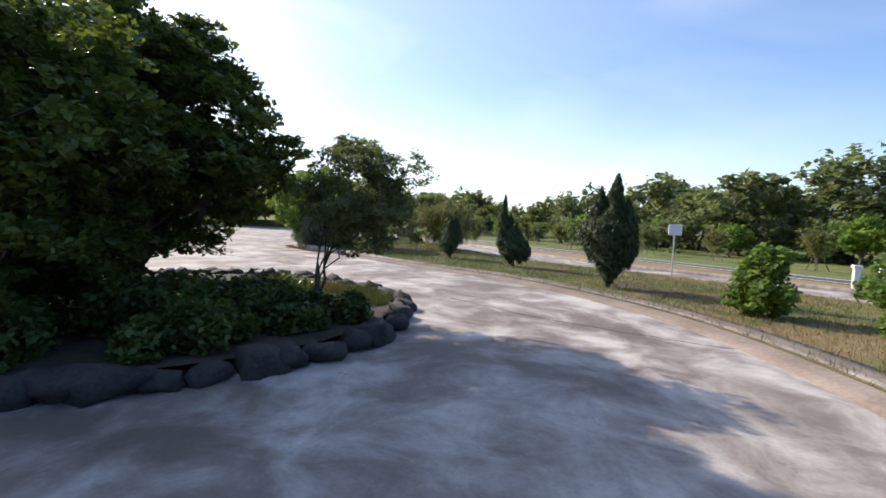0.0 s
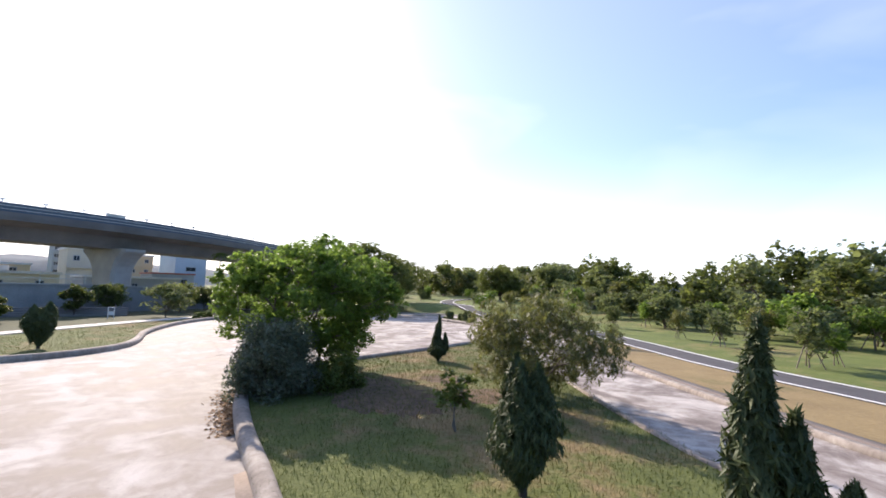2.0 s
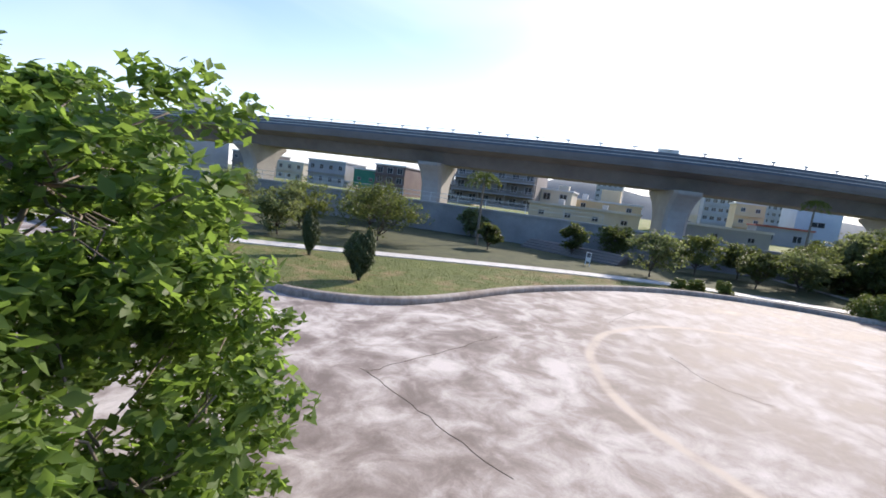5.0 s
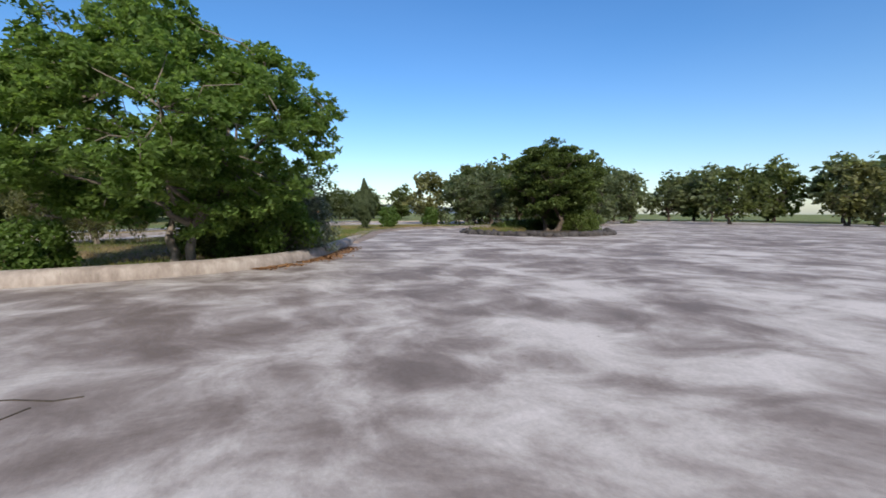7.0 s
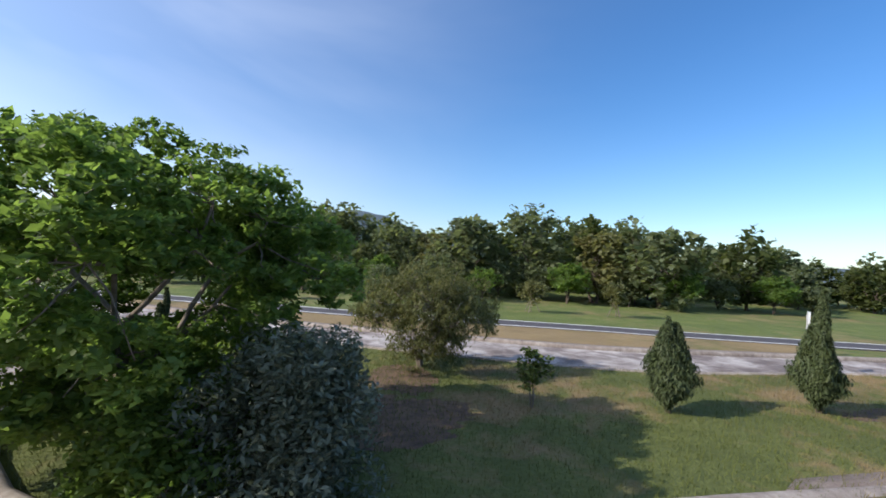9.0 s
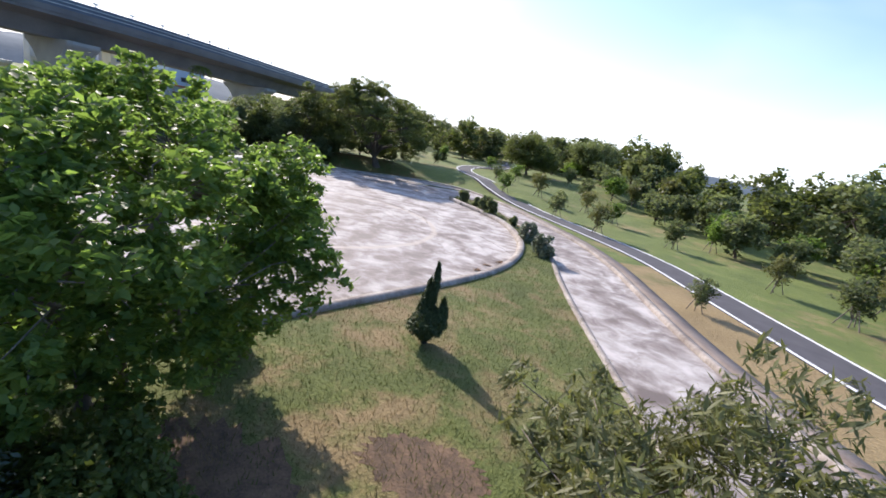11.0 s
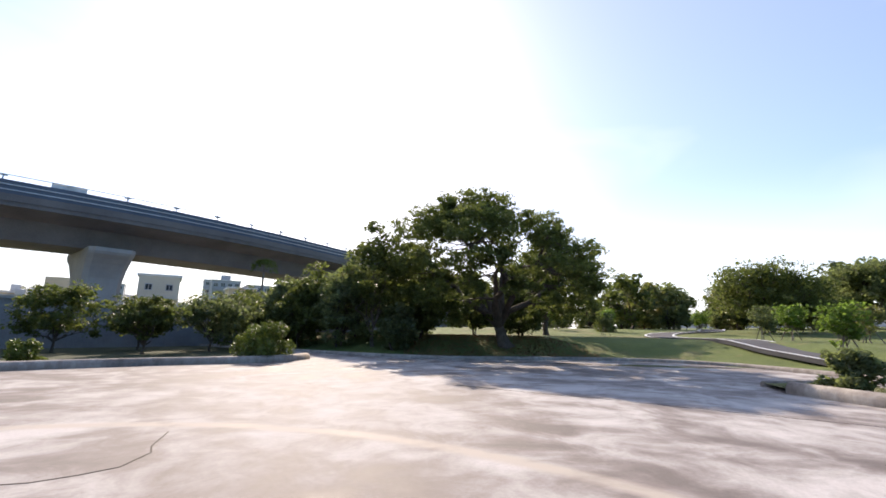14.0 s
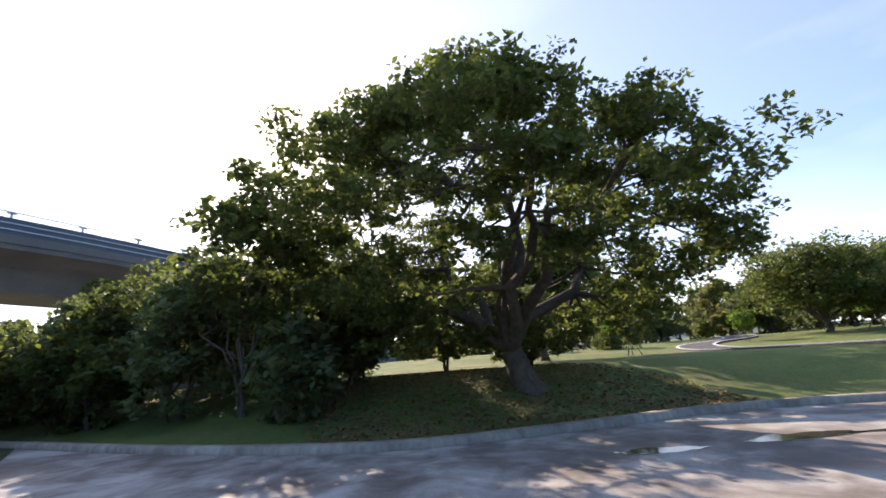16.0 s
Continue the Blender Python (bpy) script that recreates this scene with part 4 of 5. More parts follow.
def juniper(name, at, lobes, label, seed, leaves=7000, group="junipers on the grass"):
    """A dense flame-shaped juniper: lobes of (dx, dy, base, top, radius, belly)."""
    rs = np.random.RandomState(seed)
    top = thing(name, at, label, "juniper", group)
    pts, outs, cores = [], [], []
    total = sum((l[3] - l[2]) * l[4] for l in lobes)
    for dx, dy, z0, z1, r, belly in lobes:
        n = int(2.1 * leaves * (z1 - z0) * r / total)
        t = rs.uniform(0, 1, n) ** 0.85
        prof = np.where(t < belly, np.sin(t / belly * math.pi / 2) ** 1.2, (1 - ((t - belly) / (1 - belly)) ** 1.9))
        a = rs.uniform(0, math.tau, n)
        ruff = 1 + 0.36 * np.sin(a * 3 + t * 9 + seed) * np.sin(t * 17 + a * 2)
        rad = r * prof * ruff * rs.uniform(0.72, 1.06, n) + 0.015
        bend = 0.12 * np.sin(t * 4 + seed) * (z1 - z0) * 0.25
        pts.append(np.stack([dx + np.cos(a) * rad + bend * 0.5, dy + np.sin(a) * rad, z0 + t * (z1 - z0) + rs.normal(0, 0.03, n)], 1))
        outs.append(np.stack([np.cos(a), np.sin(a), np.full(n, 0.1)], 1))
        path = []
        for i in range(9):
            u = i / 8
            pr = math.sin(u / belly * math.pi / 2) ** 1.2 if u < belly else 1 - ((u - belly) / (1 - belly)) ** 1.9
            path.append((Vector((dx + 0.06 * math.sin(u * 4 + seed) * (z1 - z0) * 0.25, dy, z0 + u * (z1 - z0) * 0.97)), max(0.01, r * pr * 0.8)))
        cores.append(path)
    pts, outs = np.concatenate(pts), np.concatenate(outs)
    mesh = leaf_mesh("foliage", pts, 0.0235, M["leaf_juniper"], rs, 0.0, 5.0, -2.4, 0.6, outs)
    link_mesh("foliage", mesh, None, top)
    v, f = tubes(cores, 9)
    raw("inner_foliage", v, f, M["leaf_juniper"], top, smooth=True)
    v, f = tubes([[(Vector((0, 0, -0.1)), 0.07), (Vector((0, 0, 0.3)), 0.06), (Vector((lobes[0][0] * 0.5, 0, 0.8)), 0.04)]], 7)
    raw("trunk", v, f, M["bark"], top, smooth=True)
    return top


def bush(name, at, radius, height, leaf, label, seed, leaves=3000, size=0.07, category="bush", group="", clumps=26, length=1.7):
    """A rounded shrub: short stems and clumps of leaves down to the ground."""
    rnd, rs = random.Random(seed), np.random.RandomState(seed)
    top = thing(name, at, label, category, group)
    cl, paths = [], []
    for i in range(clumps):
        a, u = rnd.uniform(0, math.tau), rnd.uniform(0.08, 1)
        r = radius * math.sqrt(max(0.05, 1 - (u * 1.02 - 0.25) ** 2 * 1.15)) * rnd.uniform(0.35, 0.95)
        cl.append((math.cos(a) * r, math.sin(a) * r, u * height * 0.86))
        if i % 2 == 0:
            paths.append(limb(Vector((math.cos(a) * 0.1, math.sin(a) * 0.1, -0.05)), Vector(cl[-1]), 0.025, 0.006, rnd, 0.2, 3))
    v, f = tubes(paths, 5)
    raw("stems", v, f, M["bark"], top, smooth=True)
    cl = np.array(cl)
    pick = rs.randint(0, len(cl), leaves)
    off = rs.normal(size=(leaves, 3))
    off /= np.linalg.norm(off, axis=1)[:, None]
    off *= rs.uniform(0.2, 1, (leaves, 1)) ** 0.5 * radius * 0.36
    pts = cl[pick] + off
    pts[:, 2] = np.maximum(pts[:, 2], 0.03)
    link_mesh("foliage", leaf_mesh("foliage", pts, size, M[leaf], rs, 0.3, length, 0.1), None, top)
    return top


def on(x, y, extra=0.0):
    return (x, y, ground_z(x, y) + extra)


LAWN = 0.1
tree("broadleaf_tree", (-8.4, 36.6, LAWN), 5.15, 3.6, 0.15, "leaf_bright", "broad leafy tree with bright green leaves and two leaning trunks", 11, 108000, 0.054, 215, 0.1, "bark_pale", 2, 1.2, 0.4, 0.65, clump=0.118, length=1.9, spread=0.36, shape=1.08, skirt=0.4, lumpy=0.2, shift=(0.2, 0.25))
bush("low_shrub", (-7.5, 35.0, LAWN), 0.95, 1.7, "leaf_bright", "green leafy shrub under the broad tree at the kerb", 131, 13000, 0.055, clumps=44)
bush("low_shrub", (-9.0, 38.7, LAWN), 0.55, 0.95, "leaf_bright", "low green shrub beside the kerb under the broad tree", 132, 4500, 0.05)
bush("low_shrub", (-6.2, 36.2, LAWN), 0.9, 1.1, "leaf_shrub", "low dark shrub in the shade of the broad tree", 133, 7000, 0.05)
bush("silver_bush", (-6.5, 34.5, LAWN), 1.08, 2.15, "leaf_silver", "large grey-green silvery bush spilling over the kerb", 12, 30000, 0.036, clumps=90, length=2.6)
tree("small_tree", (-1.3, 39.45, LAWN), 3.1, 2.35, 0.1, "leaf_olive", "open wispy tree with drooping olive leaves, a few brown", 13, 24000, 0.03, 130, 0.045, "bark_pale", 4, 1.2, 0.4, 1.1, clump=0.15, length=5.0, droop=2.6, spread=0.34)
tree("small_tree", (-1.1, 35.6, LAWN), 1.35, 0.45, 0.35, "leaf_shrub", "thin young shrub with upright twigs", 14, 900, 0.06, 16, 0.018, "bark_pale", 3, 0.9, 0.3, 1.0, droop=0)
J = "dark green flame-shaped juniper, dense and ragged, on the grass"
juniper("juniper", (8.5, 28.25, LAWN), [(0, 0, 0.05, 2.25, 0.66, 0.62), (0.12, 0, 1.1, 3.1, 0.28, 0.35), (-0.3, 0.02, 1.0, 2.75, 0.25, 0.35), (0.42, 0.08, 0.9, 2.45, 0.26, 0.4), (-0.5, 0.05, 0.7, 2.05, 0.26, 0.5), (0.05, 0.38, 0.8, 2.4, 0.26, 0.4), (0.05, -0.38, 0.8, 2.35, 0.26, 0.4), (0.5, -0.2, 0.6, 2.1, 0.25, 0.5)], J, 21, 20000)
juniper("juniper", (4.8, 32.3, LAWN), [(-0.12, 0, 0.15, 1.55, 0.46, 0.45), (-0.42, -0.1, 0.45, 2.75, 0.21, 0.25), (-0.22, 0.1, 0.5, 2.05, 0.22, 0.35), (0.08, 0, 0.3, 1.65, 0.22, 0.4), (0.27, 0, 0.15, 1.25, 0.3, 0.5), (0.48, 0.1, 0.25, 1.0, 0.17, 0.4)], J, 22, 13000)
juniper("juniper", (1.4, 34.0, LAWN), [(0, 0, 0.1, 1.6, 0.46, 0.48), (-0.14, 0, 0.45, 1.98, 0.24, 0.4), (0.2, 0.05, 0.4, 1.85, 0.25, 0.4), (0.02, -0.12, 0.4, 1.85, 0.25, 0.4)], J, 23, 10000)
juniper("juniper", (-7.3, 42.3, LAWN), [(0, 0, 0.08, 0.9, 0.36, 0.5), (-0.1, 0, 0.45, 1.45, 0.15, 0.25), (0.02, 0.02, 0.9, 1.85, 0.075, 0.2), (0.28, 0.1, 0.3, 1.12, 0.11, 0.3)], "small dark juniper with one thin spire, on the grass", 24, 8000)
juniper("juniper", (-21.7, 31.8, 0), [(0, 0, 0.1, 1.75, 0.52, 0.62), (0.3, 0.1, 0.35, 1.85, 0.32, 0.6), (-0.3, 0, 0.35, 1.75, 0.32, 0.6), (0.05, -0.28, 0.3, 1.9, 0.32, 0.6), (0, 0.26, 0.4, 2.05, 0.3, 0.6)], "stout dark juniper on the straw-coloured verge", 25, 12000)
juniper("juniper", (-24.1, 27.2, 0), [(0, 0, 0.1, 1.8, 0.36, 0.6), (0.2, 0.05, 0.4, 2.0, 0.24, 0.6), (-0.2, 0, 0.4, 1.85, 0.24, 0.6), (0, -0.2, 0.5, 2.2, 0.22, 0.55)], "slim dark juniper on the straw-coloured verge", 26, 9000)

# The round tree bed and its spreading tree
ix, iy, ir = ISLAND
bm = bmesh.new()
bmesh.ops.create_circle(bm, cap_ends=True, cap_tris=False, segments=40, radius=ir - 0.2)
bed = part("tree_bed", bm, M["soil"])
bed.location = (ix, iy, 0.14)
tagged(bed, "round bed of dark soil and thin grass", "bed", kind="structure")
edging = thing("rock_edging", (ix, iy, 0), "ring of dark rough rocks round the tree bed", "rock edging")
rr = random.Random(5)
n_rock = 62
for k in range(n_rock):
    bm = bmesh.new()
    bmesh.ops.create_icosphere(bm, subdivisions=2, radius=1)
    s = (rr.uniform(0.2, 0.36), rr.uniform(0.14, 0.28), rr.uniform(0.09, 0.22))
    for vtx in bm.verts:
        q = vtx.co * 1.3
        g = 1 + 0.55 * noise.noise(q + Vector((k * 3.1, 0, 0))) + 0.4 * noise.noise(q * 2.3 + Vector((0, k * 2.3, 0)))
        vtx.co = Vector((vtx.co.x * s[0] * g, vtx.co.y * s[1] * g, vtx.co.z * s[2] * g))
    a = k / n_rock * math.tau + rr.uniform(-0.03, 0.03)
    out = ir + rr.uniform(-0.1, 0.1)
    ob = part("rock", bm, M["rock"], edging, smooth=True)
    ob.matrix_basis = pose(math.cos(a) * out, math.sin(a) * out, 0.07, rr.uniform(-12, 12), rr.uniform(-12, 12), math.degrees(a) + 90 + rr.uniform(-25, 25))
tree("spreading_tree", (1.2, 19.8, 0.14), 5.25, 3.5, 0.3, "leaf_dense", "dark dense spreading tree with low boughs, in a rock-edged bed", 31, 100000, 0.07, 220, 0.17, "bark", 2, 1.2, 0.2, 0.5, clump=0.14, shape=1.5, lumpy=0.18)
tree("spreading_tree", (2.6, 17.7, 0.14), 3.9, 2.0, 0.15, "leaf_dense", "lower dark tree merging with the spreading tree in the bed", 33, 60000, 0.06, 130, 0.1, "bark", 2, 1.2, 0.2, 0.6, clump=0.2)
for k, (x, y, r, hh) in enumerate([(3.0, 17.2, 0.8, 0.5), (1.4, 17.1, 1.0, 0.9), (3.4, 18.9, 0.8, 0.6), (1.9, 18.3, 1.0, 1.1), (0.4, 18.3, 1.1, 1.2), (4.3, 18.6, 0.7, 0.4), (3.3, 19.9, 0.9, 0.45), (4.3, 20.0, 0.8, 0.32), (3.4, 20.9, 0.8, 0.34), (4.9, 20.7, 0.55, 0.28)]):
    bush("low_shrub", (x, y, 0.14), r, hh, "leaf_dense", "low dark leafy shrub filling the rock-edged bed", 330 + k, 6000, 0.055, group="shrubs in the tree bed")
tree("small_tree", (4.25, 21.1, 0.14), 3.1, 1.25, 0.7, "leaf_wood", "small leaning tree with bare lower branches beside the rocks", 32, 30000, 0.034, 90, 0.028, "bark", 5, 0.95, 0.25, 0.6, shift=(0.55, 0.32), clump=0.22)

# The great tree and the thicket by the exit
tree("great_tree", on(-37.8, 65.6), 8.9, 6.8, 0.2, "leaf_dark", "great spreading shade tree with dark crown and forked trunk", 47, 105000, 0.085, 165, 0.34, "bark", 1, 0.85, 0.6, 0.55, clump=0.125, spread=0.4, lumpy=0.11, shape=1.4, shift=(0.5, 0.3), lean=(-0.75, -0.92), skirt=0.3)
tree("shade_tree", on(-31.8, 104.5), 6.7, 4.2, 1.8, "leaf_wood", "tall airy shade tree at the edge of the meadow", 44, 16000, 0.16, 70, 0.2)
tree("shade_tree", on(-36.2, 92.6), 5.9, 4.4, 0.8, "leaf_dark", "round dark shade tree standing alone in the meadow", 43, 22000, 0.14, 90, 0.2)
tree("shade_tree", on(-45.5, 76.2), 7.2, 4.8, 1.6, "leaf_dark", "dark shade tree behind the great tree", 42, 16000, 0.16, 80, 0.22)
THICKET = [(-42.8, 60.2, 8.0, 2.3), (-46.5, 60.4, 5.8, 2.4), (-44.6, 64.6, 5.4, 2.2), (-49.5, 58.6, 5.0, 2.2), (-47.5, 63.4, 5.6, 2.3), (-51.5, 61.5, 5.0, 2.4), (-42.0, 62.6, 3.8, 1.6), (-52.0, 57.0, 4.4, 2.0), (-55, 59, 4.6, 2.4), (-50, 67, 6.2, 2.8), (-41.2, 69.5, 3.4, 1.6), (-44.6, 58.8, 4.9, 1.8), (-47.2, 57.2, 4.2, 1.9), (-40.6, 60.6, 2.6, 1.2), (-57, 63, 5.0, 2.5), (-54, 66, 5.6, 2.6), (-44, 68, 4.5, 2.0), (-49.6, 56.4, 4.2, 1.8), (-52.3, 55.2, 3.8, 1.9)]
for k, (x, y, h, r) in enumerate(THICKET):
    tree("thicket_tree", on(x, y), h * 1.03, r * 1.05, -0.3, "leaf_wood" if k % 3 else "leaf_dark", "bushy young tree in the thicket below the viaduct", 50 + k, 7000, 0.13, 60, 0.07, "bark", 2, 1.2, 0.2, 0.7, group="thicket trees", clump=0.28, shape=1.45)
WEST_TREES = [(-32.6, 25.6, 4.2, 3.2), (-27.6, 21.6, 3.4, 1.9), (-31.8, 19.5, 3.8, 2.5), (-37.0, 22.0, 3.8, 2.6), (-41.5, 19, 3.6, 2.2), (-43.6, 36.9, 2.92, 1.31), (-46.5, 40.0, 3.39, 1.88), (-39.6, 42.6, 3.63, 1.94), (-45.8, 45.9, 3.39, 1.88), (-43.4, 49.4, 2.69, 1.62), (-45.2, 52.2, 3.28, 1.88), (-47.6, 49.0, 3.04, 1.75), (-48.6, 53.6, 3.74, 2.25), (-45.6, 27.5, 2.81, 1.5), (-38.5, 31.5, 2.3, 0.95), (-32, 12, 3.4, 2.2), (-36, 8, 4, 2.5)]
for k, (x, y, h, r) in enumerate(WEST_TREES):
    tree("verge_tree", on(x, y), h, r, 0.2 if k < 5 or k > 13 else 0.4, "leaf_wood" if k % 3 == 1 else "leaf_dark", "bushy small tree on the verge below the flood wall", 80 + k, 6000, 0.1, 44, 0.06, "bark", 1, 0.9, 0.25, 0.6, group="verge trees", clump=0.3)
for k, (x, y, r) in enumerate([(-36.5, 44.2, 0.42), (-36.9, 45.1, 0.46), (-37.6, 46.6, 0.5)]):
    bush("clipped_bush", on(x, y), r, r * 1.55, "leaf_shrub", "rounded clipped green bush beside the footpath", 100 + k, 1900, 0.06, group="clipped bushes")
for k, (x, y, r, h) in enumerate([(-10.8, 53.7, 0.72, 1.3), (-12.9, 55.8, 0.7, 1.3), (-19.6, 60.9, 0.7, 1.5), (-18.6, 60.2, 0.6, 1.25), (-20.9, 61.7, 0.45, 0.95), (-22.8, 62.2, 0.6, 1.1), (-15.8, 58.8, 0.32, 0.75)]):
    bush("roadside_bush", (x, y, LAWN), r * 0.8, h * 0.82, "leaf_silver" if k < 2 else "leaf_wood", "loose green bush at the end of the grass bed", 110 + k, 2600, 0.06, group="roadside bushes", clumps=22, length=2.4)
for k, (x, y, r, h) in enumerate([(11.6, 25.8, 0.62, 1.45), (13.4, 24.8, 0.7, 1.6), (14.8, 21.0, 0.8, 1.5)]):
    bush("shrub", (x, y, LAWN), r, h, "leaf_bright", "airy light green shrub on the grass", 120 + k, 3000, 0.08, group="light green shrubs")
bush("kerb_shrub", on(-37.7, 53.5), 1.0, 1.4, "leaf_shrub", "bright green layered shrub behind the end of the kerb", 103, 6500, 0.055, clumps=22, length=2.2)
bush("round_bush", on(-47.0, 85.6), 1.2, 1.25, "leaf_dark", "low dark round bush on the lawn", 125, 3000, 0.09)
SAPLINGS = [(4.6, 53.9, 2.9), (-7.2, 72.4, 2.6), (-2.5, 63.2, 2.2), (0.4, 60.1, 2.4), (1.3, 68.7, 2.8), (-14, 83.5, 3), (-7.6, 80.3, 3), (5.5, 55.9, 2.2), (2, 64.8, 2.6), (10.5, 54.2, 2.6), (7.7, 66, 3), (-23.5, 74.9, 2.6), (-22.5, 83.6, 2.8), (-15, 73.4, 2.2), (-18.9, 76.3, 2.4), (-8.9, 68.8, 2.2), (-31, 82, 2.4), (-27, 80, 2.0), (-4.2, 53.9, 1.5), (-39.5, 88, 2.2), (-34, 94, 2.6), (-28, 90, 2.6), (-47, 86, 2.4), (14.5, 50, 2.4), (-30.5, 77.2, 2.0), (-12, 90, 3), (19, 46.5, 2.6), (-42, 79, 2.0), (-52, 84, 2.6), (-20, 92, 2.8), (-43.5, 72, 2.0)]
kinds = [tree("sapling", on(-18, 68.6), 2.4, 0.85, 0.55, ("leaf_wood", "leaf_bright", "leaf_olive")[k], "young staked tree in the meadow", 140 + k, 1800, 0.085, 30, 0.028, "bark_pale", 1, 0.9, 0.2, 0.9, group="meadow saplings", clump=0.36) for k in range(3)]
for kind in kinds:
    for k in range(3):
        t = k / 3 * math.tau + 0.4
        v, f = tubes([[(Vector((math.cos(t) * 0.55, math.sin(t) * 0.55, -0.1)), 0.025), (Vector((math.cos(t) * 0.06, math.sin(t) * 0.06, 1.05)), 0.022)]], 5)
        raw("stake", v, f, M["bark_pale"], kind, "slanting wooden stake")
for k in (1, 2):
    kinds[k].matrix_basis = pose(*on(*((-25.6, 71.9), (-13.2, 65.6))[k - 1]))
rr = random.Random(8)
for k, (x, y, h) in enumerate(SAPLINGS):
    c = copy_thing(kinds[k % 3], pose(*on(x, y), 0, 0, rr.uniform(0, 360)))
    s = h / 2.4
    c.scale = (s * rr.uniform(0.9, 1.25), s * rr.uniform(0.9, 1.25), s)

# The woods beyond the meadow
WOOD = "tall woodland tree with an airy uneven crown at the meadow's edge"
FRONT = "leafy young tree with a low full crown before the woods"
SHAPES = [((8, 84), 7.6, 3.3, -0.7, "leaf_wood"), ((-26, 118), 8.0, 3.6, -0.8, "leaf_dark"), ((20, 70), 7.2, 3.0, -0.6, "leaf_olive"), ((-54, 122), 8.4, 3.8, -0.8, "leaf_wood")]
woods = [tree("woodland_tree", on(*p), h, r, b, l, WOOD, 160 + k, 2300, 0.32, 52, 0.17, "bark", 2, 1.2, 0.3, 0.8, group="woodland trees", clump=0.24, spread=0.5, shape=1.2, sides=4, segs=1) for k, (p, h, r, b, l) in enumerate(SHAPES)]
young = [tree("young_tree", on(*p), h, r, 0.3, l, FRONT, 180 + k, 1950, 0.19, 40, 0.07, "bark", 2, 1.2, 0.25, 0.7, group="young trees before the woods", clump=0.3, sides=4, segs=2) for k, (p, h, r, l) in enumerate([((1.4, 69), 3.6, 1.9, "leaf_wood"), ((4, 66.5), 4.0, 2.0, "leaf_bright"), ((-5.5, 73), 3.4, 1.8, "leaf_wood")])]
back_rows = [tree("woodland_tree", on(*p), h, r, b, l, "woodland tree in the depth of the woods", 190 + k, 1500, 0.42, 34, 0.17, "bark", 1, 1.2, 0.3, 0.8, group="woodland trees", clump=0.28, spread=0.55, shape=1.2, sides=4, segs=1) for k, (p, h, r, b, l) in enumerate([((30, 90), 8.0, 3.6, 0.3, "leaf_wood"), ((-10, 125), 8.4, 3.8, 0.3, "leaf_dark")])]
rr = random.Random(77)
spots = []


def edge(x, y):
    """Metres past the wood's edge."""
    d = (x + 13) * 0.52 + (y - 68) * 0.85
    return d - (10.5 + min(max(-x, 0), 33) * 0.4 + 4 * noise.noise((x * 0.05, y * 0.05, 4)))


for _ in range(12000):
    x, y = rr.uniform(-190, 110), rr.uniform(-60, 210)
    past = edge(x, y)
    inside = (0 < past < 34 and x > -62 and x < 62) or (x < -48 and y > 92 and y > 92 + (-48 - x) * 0.25 and y < 92 + (-48 - x) * 0.25 + 34) or (x > 26 and 48 < y < 62 and x < 62) or (x > 26 and -30 < y < 6 and x < 48) or (58 < x < 95 and 6 <= y <= 48) or (-40 < x < 30 and -48 < y < -24)
    near = 9 if past < 9 else 15
    if inside and all((x - a) ** 2 + (y - b) ** 2 > near for a, b in spots):
        spots.append((x, y))
    if len(spots) >= 225:
        break
for k, (x, y) in enumerate(spots):
    deep = edge(x, y) > 13 or y < 48
    c = copy_thing(back_rows[k % 2] if deep else woods[k % 4], pose(*on(x, y), 0, 0, rr.uniform(0, 360)))
    s = rr.uniform(0.8, 1.15) * (0.66 + 0.48 * float(smooth_step(-9, 6, x)) + 0.3 * float(smooth_step(-16, -30, x)))
    if x > 50 and y < 48:
        s *= 0.55
    c.scale = (s * rr.uniform(0.95, 1.2), s * rr.uniform(0.95, 1.2), s)
for k in range(20):
    s = rr.uniform(0.62, 0.85)
    c = copy_thing(back_rows[k % 2], pose(*on(rr.uniform(60, 74), 4 + 2.5 * k + rr.uniform(-0.8, 0.8)), 0, 0, rr.uniform(0, 360)))
    c.scale = (s * 1.15, s * 1.15, s)
fronts = []
for _ in range(4000):
    x, y = rr.uniform(-60, 45), rr.uniform(30, 125)
    if -4.5 < edge(x, y) < 1.0 and all((x - a) ** 2 + (y - b) ** 2 > 11 for a, b in fronts) and len(fronts) < 46:
        fronts.append((x, y))
for k, (x, y) in enumerate(fronts):
    c = copy_thing(young[k % 3], pose(*on(x, y), 0, 0, rr.uniform(0, 360)))
    s = rr.uniform(0.65, 1.1)
    c.scale = (s, s, s)
EAST = [(15.5, 17.5, 0.68), (19, 14.5, 0.85), (22.5, 18, 0.8), (16.2, 14.2, 0.7), (17, 10, 0.8), (21, 6, 0.9), (25, 11, 0.95), (14.8, 3, 0.7), (17, -4, 0.9), (10, -12, 0.9), (2, -16, 0.9), (-7, -15, 0.9), (-12, -8, 0.8)]
for k, (x, y, s) in enumerate(EAST):
    copy_thing(woods[k % 4], pose(*on(x, y, 0.1), 0, 0, 40 * k)).scale = (s, s, s)


